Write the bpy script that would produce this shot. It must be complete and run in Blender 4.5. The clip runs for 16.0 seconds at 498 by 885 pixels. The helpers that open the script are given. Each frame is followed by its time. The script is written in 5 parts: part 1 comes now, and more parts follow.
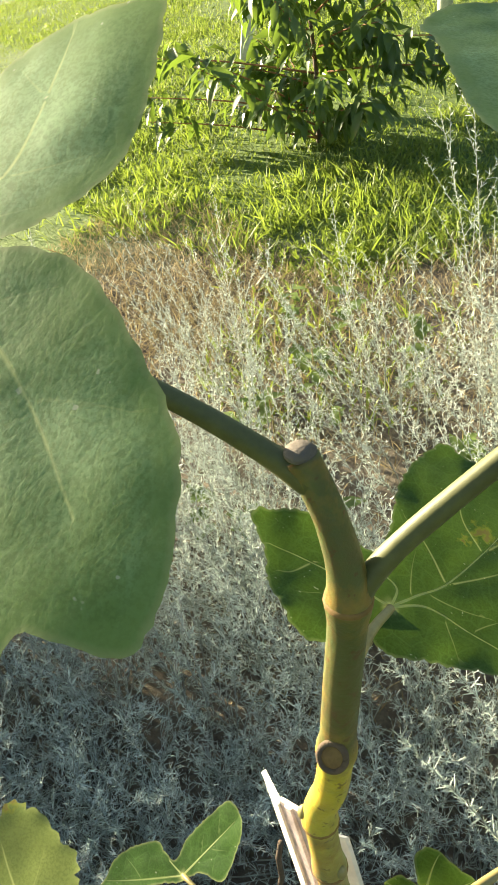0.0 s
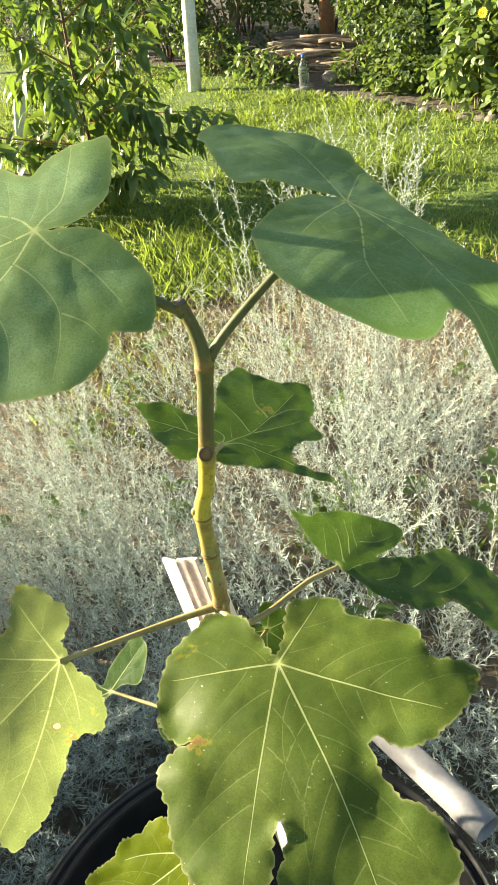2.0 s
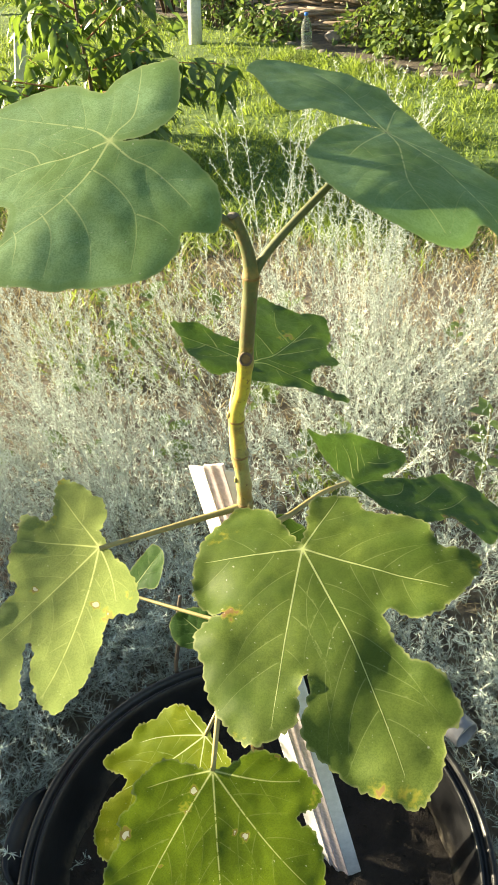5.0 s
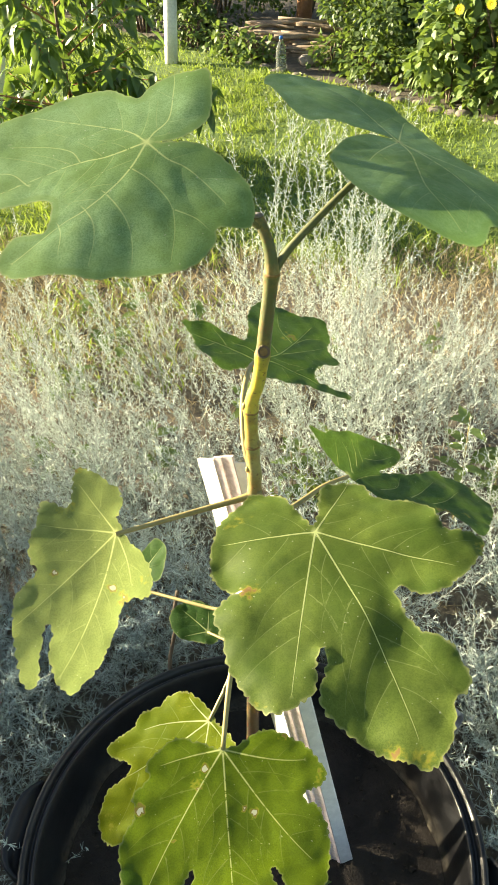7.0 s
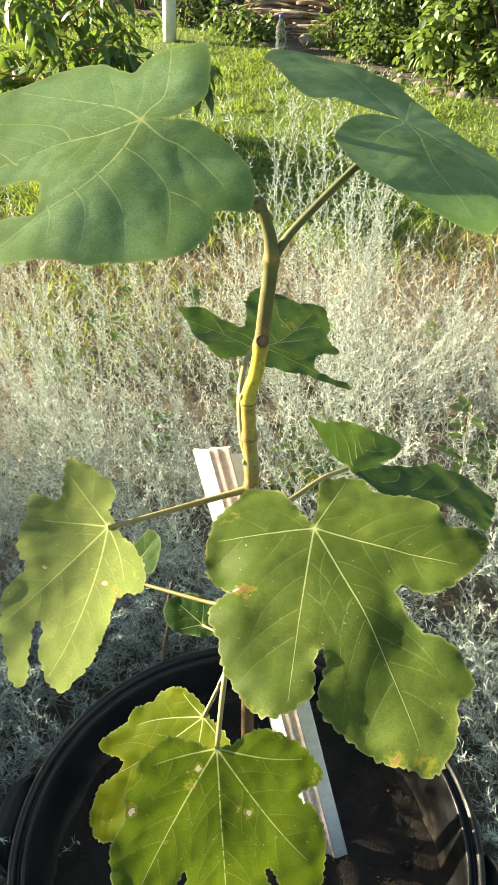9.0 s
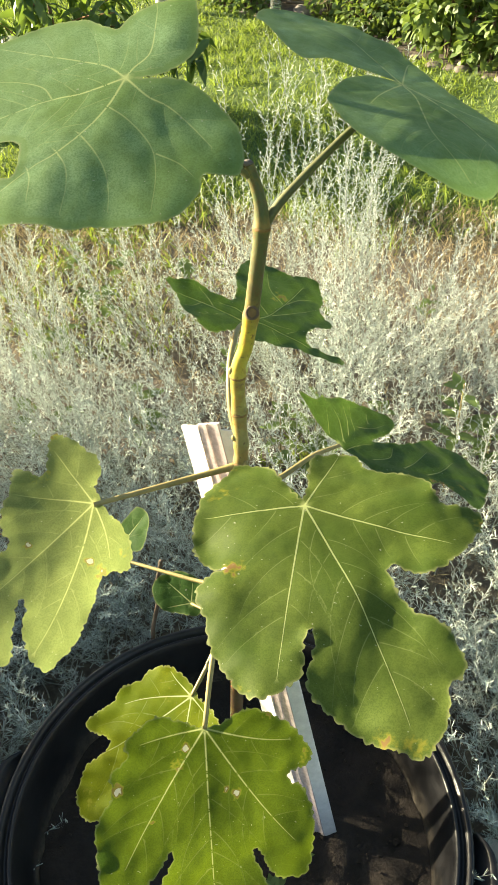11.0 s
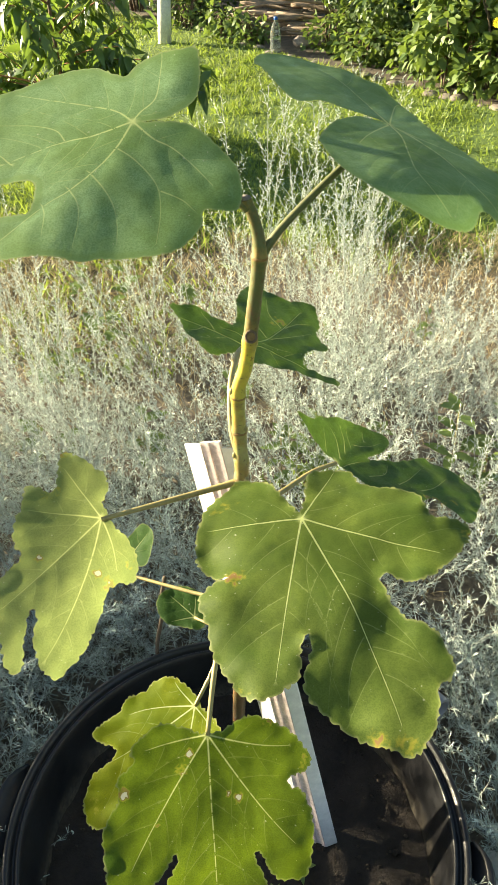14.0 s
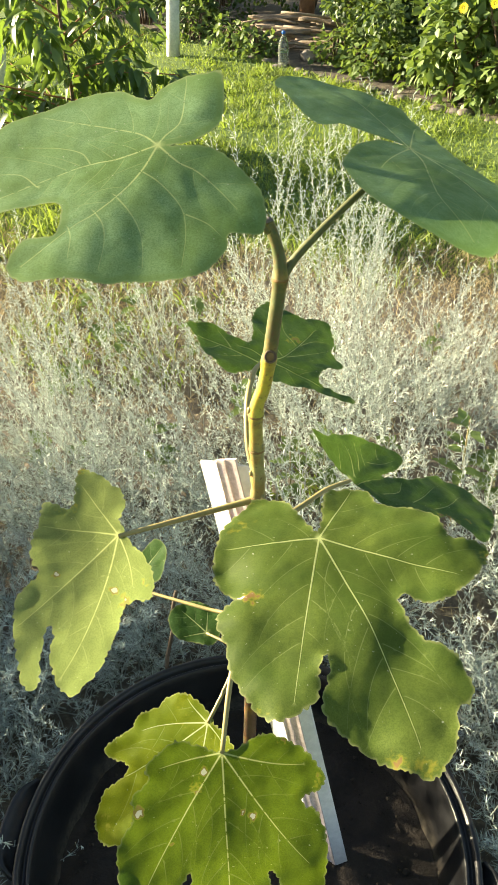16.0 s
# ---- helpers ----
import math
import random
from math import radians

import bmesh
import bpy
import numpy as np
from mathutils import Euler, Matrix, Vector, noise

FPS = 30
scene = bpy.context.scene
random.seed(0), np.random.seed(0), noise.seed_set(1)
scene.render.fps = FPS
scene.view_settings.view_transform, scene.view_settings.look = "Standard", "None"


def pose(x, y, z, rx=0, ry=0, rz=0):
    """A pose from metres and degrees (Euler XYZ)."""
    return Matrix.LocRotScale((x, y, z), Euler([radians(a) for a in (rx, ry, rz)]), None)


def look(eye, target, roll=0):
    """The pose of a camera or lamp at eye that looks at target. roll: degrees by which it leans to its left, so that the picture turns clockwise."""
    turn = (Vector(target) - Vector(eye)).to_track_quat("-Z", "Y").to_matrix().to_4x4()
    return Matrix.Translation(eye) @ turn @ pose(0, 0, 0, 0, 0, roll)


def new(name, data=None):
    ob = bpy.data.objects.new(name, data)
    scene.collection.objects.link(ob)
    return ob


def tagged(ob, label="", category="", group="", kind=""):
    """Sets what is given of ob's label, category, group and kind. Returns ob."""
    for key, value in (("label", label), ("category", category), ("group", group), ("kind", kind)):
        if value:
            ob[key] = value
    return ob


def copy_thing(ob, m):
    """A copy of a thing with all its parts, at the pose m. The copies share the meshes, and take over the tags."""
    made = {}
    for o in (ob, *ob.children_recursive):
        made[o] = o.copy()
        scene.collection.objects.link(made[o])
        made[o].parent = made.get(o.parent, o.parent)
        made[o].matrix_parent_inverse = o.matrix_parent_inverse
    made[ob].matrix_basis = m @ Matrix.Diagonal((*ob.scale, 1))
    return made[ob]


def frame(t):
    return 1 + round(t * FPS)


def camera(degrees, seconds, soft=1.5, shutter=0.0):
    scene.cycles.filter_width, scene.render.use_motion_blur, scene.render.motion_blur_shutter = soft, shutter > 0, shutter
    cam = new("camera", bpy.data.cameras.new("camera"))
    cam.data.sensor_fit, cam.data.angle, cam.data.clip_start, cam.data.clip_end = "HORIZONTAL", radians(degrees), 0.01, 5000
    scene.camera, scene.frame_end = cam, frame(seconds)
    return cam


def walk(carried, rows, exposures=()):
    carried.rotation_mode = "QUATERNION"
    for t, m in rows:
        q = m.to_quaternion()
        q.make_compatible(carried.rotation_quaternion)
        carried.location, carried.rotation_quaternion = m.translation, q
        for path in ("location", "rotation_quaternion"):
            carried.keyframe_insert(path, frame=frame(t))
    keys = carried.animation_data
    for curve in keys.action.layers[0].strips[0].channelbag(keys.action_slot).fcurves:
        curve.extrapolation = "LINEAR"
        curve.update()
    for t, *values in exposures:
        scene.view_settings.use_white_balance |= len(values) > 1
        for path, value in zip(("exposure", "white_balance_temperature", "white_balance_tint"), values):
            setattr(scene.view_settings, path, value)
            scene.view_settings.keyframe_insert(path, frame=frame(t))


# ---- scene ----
cam = camera(35.5, 16.0)
PATH = [
    (0, (0.118, -0.183, 1.309), (-0.793, 1.121, 0.097), -10.3),
    (0.5, (0.15, -0.266, 1.343), (-0.683, 1.086, 0.127), -11.3),
    (1, (0.173, -0.38, 1.385), (-0.485, 1.09, 0.199), -8.7),
    (1.5, (0.197, -0.461, 1.411), (-0.348, 1.072, 0.246), -7.5),
    (2, (0.228, -0.554, 1.421), (-0.246, 1.008, 0.266), -7.5),
    (2.5, (0.245, -0.671, 1.417), (-0.203, 0.904, 0.268), -7.5),
    (3, (0.223, -0.677, 1.413), (-0.246, 0.873, 0.24), -7.6),
    (3.5, (0.208, -0.656, 1.404), (-0.255, 0.869, 0.195), -7.0),
    (3.7, (0.236, -0.667, 1.426), (-0.216, 0.848, 0.201), -6.3),
    (5.8, (0.181, -0.653, 1.422), (-0.22, 0.882, 0.204), -3.4),
    (6, (0.186, -0.674, 1.422), (-0.206, 0.87, 0.213), -3.0),
    (6.5, (0.184, -0.711, 1.426), (-0.168, 0.848, 0.224), -2.3),
    (7, (0.16, -0.718, 1.427), (-0.176, 0.85, 0.231), -1.7),
    (7.5, (0.161, -0.707, 1.428), (-0.167, 0.864, 0.234), -1.8),
    (8, (0.164, -0.69, 1.416), (-0.169, 0.869, 0.209), -1.9),
    (8.2, (0.162, -0.695, 1.418), (-0.169, 0.86, 0.205), -1.4),
    (10.3, (0.149, -0.673, 1.406), (-0.162, 0.854, 0.151), -0.8),
    (10.5, (0.151, -0.671, 1.403), (-0.153, 0.853, 0.144), -0.6),
    (11, (0.154, -0.676, 1.402), (-0.144, 0.838, 0.129), -0.4),
    (11.5, (0.159, -0.673, 1.398), (-0.145, 0.832, 0.117), -0.5),
    (12, (0.166, -0.705, 1.412), (-0.133, 0.807, 0.138), -0.5),
    (12.5, (0.163, -0.718, 1.423), (-0.134, 0.81, 0.167), -0.5),
    (13, (0.17, -0.702, 1.413), (-0.128, 0.831, 0.164), -0.6),
    (13.5, (0.168, -0.701, 1.416), (-0.144, 0.834, 0.173), -0.9),
    (14, (0.164, -0.712, 1.424), (-0.147, 0.837, 0.197), -0.8),
    (14.5, (0.16, -0.713, 1.428), (-0.15, 0.845, 0.212), -0.6),
    (15, (0.165, -0.714, 1.426), (-0.149, 0.847, 0.215), -0.7),
    (15.5, (0.164, -0.719, 1.43), (-0.153, 0.847, 0.227), -0.7),
    (16, (0.148, -0.712, 1.434), (-0.173, 0.85, 0.227), -0.5),
]
walk(cam, [(t, look(e, a, r)) for t, e, a, r in PATH], [(0, 2.42), (0.5, 2.46), (1, 2.52), (2, 2.56), (3.5, 2.58), (8, 2.56), (10.5, 2.48), (16, 2.48)])

from mathutils import geometry

# ---- world and light ----
SUN_AZ, SUN_EL = radians(-82), radians(13.5)      # azimuth from +y towards +x
TO_SUN = Vector((math.sin(SUN_AZ) * math.cos(SUN_EL), math.cos(SUN_AZ) * math.cos(SUN_EL), math.sin(SUN_EL)))
world = bpy.data.worlds.new("sky")
scene.world = world
world.use_nodes = True
sky = world.node_tree.nodes.new("ShaderNodeTexSky")
sky.sky_type, sky.sun_disc, sky.sun_elevation, sky.sun_rotation = "NISHITA", False, SUN_EL, SUN_AZ
sky.dust_density, sky.air_density = 1.3, 1.15
world.node_tree.links.new(sky.outputs[0], world.node_tree.nodes["Background"].inputs[0])
world.node_tree.nodes["Background"].inputs[1].default_value = 0.05
sun = new("sun", bpy.data.lights.new("sun", "SUN"))
sun.data.energy, sun.data.angle, sun.data.color = 5.0, radians(0.6), (1.0, 0.87, 0.60)
sun.matrix_world = look((TO_SUN * 20)[:], (0, 0, 0))


# ---- materials ----
def material(name, colour, rough=0.6, metal=0.0, spec=0.5):
    m = bpy.data.materials.new(name)
    m.use_nodes = True
    b = m.node_tree.nodes["Principled BSDF"]
    b.inputs["Base Color"].default_value = (*colour, 1)
    b.inputs["Roughness"].default_value = rough
    b.inputs["Metallic"].default_value = metal
    b.inputs["Specular IOR Level"].default_value = spec
    return m, m.node_tree, b


def link(tree, a, b):
    tree.links.new(a, b)


def noise_node(tree, scale, detail=6.0, rough=0.6, where="Object"):
    co = tree.nodes.new("ShaderNodeTexCoord")
    n = tree.nodes.new("ShaderNodeTexNoise")
    n.inputs["Scale"].default_value, n.inputs["Detail"].default_value, n.inputs["Roughness"].default_value = scale, detail, rough
    link(tree, co.outputs[where], n.inputs["Vector"])
    return n


def ramp(tree, fac, stops):
    r = tree.nodes.new("ShaderNodeValToRGB")
    while len(r.color_ramp.elements) < len(stops):
        r.color_ramp.elements.new(0.5)
    for e, (p, c) in zip(r.color_ramp.elements, stops):
        e.position, e.color = p, (*c, 1)
    link(tree, fac, r.inputs[0])
    return r


def mix(tree, fac, a, b):
    m = tree.nodes.new("ShaderNodeMix")
    m.data_type = "RGBA"
    for s, v in ((m.inputs[0], fac), (m.inputs[6], a), (m.inputs[7], b)):
        if isinstance(v, (float, int)):
            s.default_value = v
        elif isinstance(v, tuple):
            s.default_value = (*v, 1)
        else:
            link(tree, v, s)
    return m.outputs[2]


def bump(tree, bsdf, height, strength, distance):
    b = tree.nodes.new("ShaderNodeBump")
    b.inputs["Strength"].default_value, b.inputs["Distance"].default_value = strength, distance
    link(tree, height, b.inputs["Height"])
    link(tree, b.outputs[0], bsdf.inputs["Normal"])


def two_scale(name, dark, light, s1, s2, rough=0.7, metal=0.0, spec=0.5, bumpy=(0.3, 0.002), fine=0.35):
    """Colour that varies at a large and a small scale, with relief of the small one."""
    m, t, b = material(name, light, rough, metal, spec)
    n1, n2 = noise_node(t, s1, 4), noise_node(t, s2, 8, 0.7)
    r1 = ramp(t, n1.outputs[0], [(0.3, dark), (0.7, light)])
    r2 = ramp(t, n2.outputs[0], [(0.3, tuple(c * 0.6 for c in dark)), (0.7, tuple(min(1, c * 1.15) for c in light))])
    link(t, mix(t, fine, r1.outputs[0], r2.outputs[0]), b.inputs["Base Color"])
    bump(t, b, n2.outputs[0], *bumpy)
    return m


def through_light(m, amount, colour):
    """Thin leaves let light through: a translucent share."""
    t = m.node_tree
    out, b = t.nodes["Material Output"], t.nodes["Principled BSDF"]
    tr, mx = t.nodes.new("ShaderNodeBsdfTranslucent"), t.nodes.new("ShaderNodeMixShader")
    mx.inputs[0].default_value = amount
    if isinstance(colour, tuple):
        tr.inputs[0].default_value = (*colour, 1)
    else:
        link(t, colour, tr.inputs[0])
    link(t, b.outputs[0], mx.inputs[1])
    link(t, tr.outputs[0], mx.inputs[2])
    link(t, mx.outputs[0], out.inputs[0])


def blade_material(name, dark, light, edge, worn, gloss=0.42, thru=(0.25, 0.34, 0.03), fuzz=0.2, share=0.36, net=0.5, shine=0.22):
    """A fig leaf: mottled green with a fine net of veins; attributes: 'reach' (1 at the rim), 'rib' (on a vein), 'burn' (dead patches)."""
    m, t, b = material(name, light, gloss, 0, shine)
    b.inputs["Sheen Weight"].default_value, b.inputs["Sheen Roughness"].default_value = fuzz, 0.5

    def attribute(key):
        a = t.nodes.new("ShaderNodeAttribute")
        a.attribute_name = key
        return a.outputs["Fac"]

    def halve(node):
        h = t.nodes.new("ShaderNodeMath")
        h.operation = "MULTIPLY"
        link(t, node.outputs[0], h.inputs[0])
        h.inputs[1].default_value = 0.5
        return h.outputs[0]

    def cells(scale):
        co, v = t.nodes.new("ShaderNodeTexCoord"), t.nodes.new("ShaderNodeTexVoronoi")
        v.feature = "DISTANCE_TO_EDGE"
        v.inputs["Scale"].default_value = scale
        wob = noise_node(t, scale * 0.4, 2)
        add = t.nodes.new("ShaderNodeVectorMath")
        add.operation = "MULTIPLY_ADD"
        link(t, wob.outputs["Color"], add.inputs[0])
        add.inputs[1].default_value = (0.012, 0.012, 0.012)
        link(t, co.outputs["Object"], add.inputs[2])
        link(t, add.outputs[0], v.inputs["Vector"])
        return v.outputs["Distance"]

    big, mid, small = noise_node(t, 13, 3), noise_node(t, 55, 5), noise_node(t, 700, 4, 0.7)
    wide, thin = cells(62), cells(190)
    base = ramp(t, big.outputs[0], [(0.35, dark), (0.64, light)]).outputs[0]
    base = mix(t, ramp(t, mid.outputs[0], [(0.4, (0, 0, 0)), (0.75, (0.5, 0.5, 0.5))]).outputs[0], base, tuple(c * 0.72 for c in dark))
    base = mix(t, ramp(t, small.outputs[0], [(0.42, (0.55, 0.55, 0.55)), (0.56, (0, 0, 0))]).outputs[0], base, tuple(c * 0.62 for c in dark))
    pale = tuple(min(1, c * 1.5 + 0.02) for c in light)
    base = mix(t, ramp(t, wide, [(0.0, (0.42 * net,) * 3), (0.05, (0, 0, 0))]).outputs[0], base, pale)
    base = mix(t, ramp(t, thin, [(0.0, (0.30 * net,) * 3), (0.09, (0, 0, 0))]).outputs[0], base, pale)
    reach, burn = attribute("reach"), attribute("burn")
    add = t.nodes.new("ShaderNodeMath")
    add.operation = "MULTIPLY_ADD"
    link(t, big.outputs[0], add.inputs[0])
    add.inputs[1].default_value = worn
    link(t, reach, add.inputs[2])
    rim = ramp(t, add.outputs[0], [(0.90 + worn * 0.5, (0, 0, 0)), (1.05 + worn * 0.5, (0.6, 0.6, 0.6))]).outputs[0]
    base = mix(t, rim, base, edge)
    base = mix(t, ramp(t, reach, [(0.975, (0, 0, 0)), (1.0, (0.42, 0.42, 0.42))]).outputs[0], base, (0.36, 0.36, 0.17))
    # dead patches: yellow, then brown, then bleached
    rag = t.nodes.new("ShaderNodeMath")
    rag.operation = "MULTIPLY_ADD"
    link(t, noise_node(t, 130, 5).outputs[0], rag.inputs[0])
    rag.inputs[1].default_value = 1.1
    link(t, burn, rag.inputs[2])
    base = mix(t, ramp(t, halve(rag), [(0.40, (0, 0, 0)), (0.5, (0.75, 0.75, 0.75))]).outputs[0], base, (0.28, 0.26, 0.03))
    base = mix(t, ramp(t, halve(rag), [(0.49, (0, 0, 0)), (0.54, (0.9, 0.9, 0.9))]).outputs[0], base, (0.20, 0.11, 0.05))
    base = mix(t, ramp(t, halve(rag), [(0.63, (0, 0, 0)), (0.66, (1, 1, 1))]).outputs[0], base, (0.66, 0.60, 0.50))
    specks = noise_node(t, 330, 1, 0.3)
    base = mix(t, ramp(t, specks.outputs[0], [(0.768, (0, 0, 0)), (0.80, (0.7, 0.7, 0.7))]).outputs[0], base, (0.40, 0.42, 0.30))
    rib = attribute("rib")
    base = mix(t, rib, base, (0.42, 0.47, 0.20))
    link(t, base, b.inputs["Base Color"])
    rr = ramp(t, mid.outputs[0], [(0.3, (gloss * 0.85,) * 3), (0.8, (min(1, gloss * 1.3),) * 3)])
    link(t, rr.outputs[0], b.inputs["Roughness"])
    h1, h2 = t.nodes.new("ShaderNodeMath"), t.nodes.new("ShaderNodeMath")
    h1.operation = h2.operation = "MULTIPLY_ADD"
    link(t, ramp(t, wide, [(0.0, (0, 0, 0)), (0.25, (1, 1, 1))]).outputs[0], h1.inputs[0])
    h1.inputs[1].default_value = 1.2 * net
    link(t, mid.outputs[0], h1.inputs[2])
    link(t, ramp(t, thin, [(0.0, (0, 0, 0)), (0.25, (1, 1, 1))]).outputs[0], h2.inputs[0])
    h2.inputs[1].default_value = 0.45 * net
    link(t, h1.outputs[0], h2.inputs[2])
    h3 = t.nodes.new("ShaderNodeMath")
    h3.operation = "MULTIPLY_ADD"
    link(t, small.outputs[0], h3.inputs[0])
    h3.inputs[1].default_value = 0.35
    link(t, h2.outputs[0], h3.inputs[2])
    bump(t, b, h3.outputs[0], 0.22, 0.0010)
    through_light(m, share, mix(t, rib, mix(t, 0.45, thru, base), (0.74, 0.80, 0.34)))
    return m


def thin_leaf(name, dark, light, scale=6.0, gloss=0.5, share=0.35, thru=(0.25, 0.36, 0.03)):
    """Small foliage: each island has its own tint."""
    m, t, b = material(name, light, gloss, 0, 0.4)
    g = t.nodes.new("ShaderNodeNewGeometry")
    n = noise_node(t, scale, 3)
    c = ramp(t, g.outputs["Random Per Island"], [(0.0, dark), (0.6, light), (1.0, tuple(min(1, x * 1.35) for x in light))]).outputs[0]
    c = mix(t, ramp(t, n.outputs[0], [(0.35, (0, 0, 0)), (0.7, (0.5, 0.5, 0.5))]).outputs[0], c, dark)
    link(t, c, b.inputs["Base Color"])
    through_light(m, share, thru)
    return m


M_TOP = blade_material("young leaf", (0.116, 0.200, 0.054), (0.206, 0.330, 0.156), (0.13, 0.21, 0.06), 0.12, 0.62, (0.17, 0.31, 0.07), 0.0, 0.32, 0.15, 0.2)
M_MID = blade_material("grown leaf", (0.058, 0.096, 0.015), (0.113, 0.153, 0.028), (0.13, 0.17, 0.03), 0.2, 0.44, (0.19, 0.28, 0.03), 0.0, 0.30, 0.15, 0.17)
M_PALE = blade_material("pale leaf", (0.115, 0.170, 0.060), (0.205, 0.252, 0.088), (0.25, 0.25, 0.07), 0.25, 0.48, (0.31, 0.38, 0.11), 0.0, 0.38, 0.15, 0.15)
M_OLD = blade_material("bright leaf", (0.032, 0.076, 0.004), (0.088, 0.148, 0.007), (0.20, 0.21, 0.015), 0.3, 0.42, (0.17, 0.23, 0.010), 0.03, 0.34, 0.2, 0.16)
M_YELLOW = blade_material("yellowing leaf", (0.080, 0.120, 0.003), (0.145, 0.175, 0.004), (0.19, 0.18, 0.008), 0.3, 0.6, (0.32, 0.34, 0.012), 0.0, 0.42, 0.2, 0.06)
# shade is put into this darker copy of the leaf colours
M_SHADED = blade_material("shade-darkened leaf", (0.030, 0.074, 0.015), (0.054, 0.112, 0.020), (0.08, 0.12, 0.03), 0.2, 0.48, (0.14, 0.24, 0.02), 0.03, 0.24, 0.5, 0.12)
M_VEIN, _t, _b = material("leaf vein", (0.46, 0.51, 0.24), 0.6)
through_light(M_VEIN, 0.6, (0.60, 0.66, 0.26))
M_STALK = two_scale("leaf stalk", (0.20, 0.17, 0.06), (0.36, 0.29, 0.11), 20, 160, 0.5, bumpy=(0.2, 0.0006))
M_OLIVE = two_scale("green stalk", (0.085, 0.095, 0.032), (0.145, 0.15, 0.056), 20, 160, 0.55, bumpy=(0.2, 0.0006))
M_RING = two_scale("stem ring", (0.13, 0.075, 0.026), (0.29, 0.18, 0.06), 40, 260, 0.8, bumpy=(0.5, 0.0008))
M_SOIL = two_scale("potting soil", (0.012, 0.009, 0.007), (0.036, 0.026, 0.018), 9, 90, 0.95, bumpy=(0.9, 0.006))


def tub_material():
    """Black plastic, greyed with dried soil low on the inner wall."""
    m, t, b = material("black plastic", (0.012, 0.012, 0.013), 0.34, 0, 0.35)
    co, sep = t.nodes.new("ShaderNodeTexCoord"), t.nodes.new("ShaderNodeSeparateXYZ")
    link(t, co.outputs["Object"], sep.inputs[0])
    n1, n2 = noise_node(t, 9, 5, 0.7), noise_node(t, 110, 8, 0.7)
    h = t.nodes.new("ShaderNodeMath")
    h.operation = "MULTIPLY_ADD"
    link(t, n1.outputs[0], h.inputs[0])
    h.inputs[1].default_value = -0.14
    link(t, sep.outputs["Z"], h.inputs[2])
    mask = ramp(t, h.outputs[0], [(0.075, (1, 1, 1)), (0.125, (0, 0, 0))]).outputs[0]
    dust = ramp(t, n2.outputs[0], [(0.35, (0.03, 0.025, 0.018)), (0.7, (0.14, 0.115, 0.08))]).outputs[0]
    dark = ramp(t, n1.outputs[0], [(0.35, (0.007, 0.007, 0.008)), (0.7, (0.022, 0.022, 0.023))]).outputs[0]
    link(t, mix(t, mask, dark, dust), b.inputs["Base Color"])
    link(t, mix(t, mask, (0.34, 0.34, 0.34), (0.9, 0.9, 0.9)), b.inputs["Roughness"])
    bump(t, b, n2.outputs[0], 0.2, 0.0012)
    return m


M_TUB = tub_material()
M_PVC = two_scale("white plastic", (0.62, 0.60, 0.58), (0.80, 0.78, 0.76), 6, 70, 0.45, bumpy=(0.12, 0.0006))
M_WEB = two_scale("weathered plastic", (0.46, 0.37, 0.36), (0.74, 0.64, 0.63), 14, 130, 0.6, bumpy=(0.3, 0.0008), fine=0.6)
M_PINK = two_scale("pink ribbon", (0.45, 0.03, 0.15), (0.62, 0.06, 0.24), 30, 200, 0.5)
M_PIPE = two_scale("grey pipe", (0.13, 0.13, 0.145), (0.21, 0.21, 0.225), 8, 90, 0.45, bumpy=(0.15, 0.0006))
M_SILVER = thin_leaf("wormwood leaves", (0.32, 0.38, 0.33), (0.63, 0.69, 0.62), 3.0, 0.7, 0.18, (0.50, 0.56, 0.46))
M_TWIG = two_scale("wormwood twig", (0.26, 0.27, 0.22), (0.46, 0.48, 0.42), 12, 150, 0.85)
M_GRASS = thin_leaf("grass", (0.070, 0.112, 0.018), (0.160, 0.212, 0.042), 1.2, 0.55, 0.38, (0.32, 0.42, 0.05))
M_STRAW = thin_leaf("dry grass", (0.20, 0.155, 0.085), (0.42, 0.35, 0.20), 2.0, 0.8, 0.2, (0.40, 0.31, 0.14))
M_TREE = thin_leaf("fruit tree leaves", (0.030, 0.064, 0.016), (0.084, 0.132, 0.038), 2.0, 0.36, 0.29, (0.24, 0.36, 0.04))
M_SHRUB = thin_leaf("shrub leaves", (0.028, 0.055, 0.017), (0.068, 0.105, 0.034), 0.7, 0.5, 0.22, (0.22, 0.32, 0.04))
M_SUNLEAF = thin_leaf("sunflower leaves", (0.055, 0.10, 0.024), (0.125, 0.175, 0.045), 0.9, 0.55, 0.25, (0.24, 0.34, 0.05))
M_BARK = two_scale("bark", (0.06, 0.04, 0.028), (0.17, 0.12, 0.08), 12, 70, 0.9, bumpy=(0.8, 0.006))
M_BROWNBARK = two_scale("warm bark", (0.20, 0.09, 0.04), (0.38, 0.19, 0.09), 8, 50, 0.9, bumpy=(0.8, 0.01))
M_LIME = two_scale("limewash", (0.50, 0.50, 0.46), (0.80, 0.79, 0.74), 9, 60, 0.85, bumpy=(0.5, 0.004))
M_LOG = two_scale("cut wood", (0.15, 0.105, 0.07), (0.38, 0.29, 0.20), 6, 40, 0.85, bumpy=(0.5, 0.004))
M_STONE = two_scale("stone", (0.12, 0.10, 0.085), (0.27, 0.23, 0.19), 5, 50, 0.9, bumpy=(0.6, 0.008))
M_PETAL = thin_leaf("yellow petals", (0.70, 0.50, 0.01), (0.85, 0.68, 0.02), 5, 0.6, 0.3, (0.8, 0.7, 0.03))

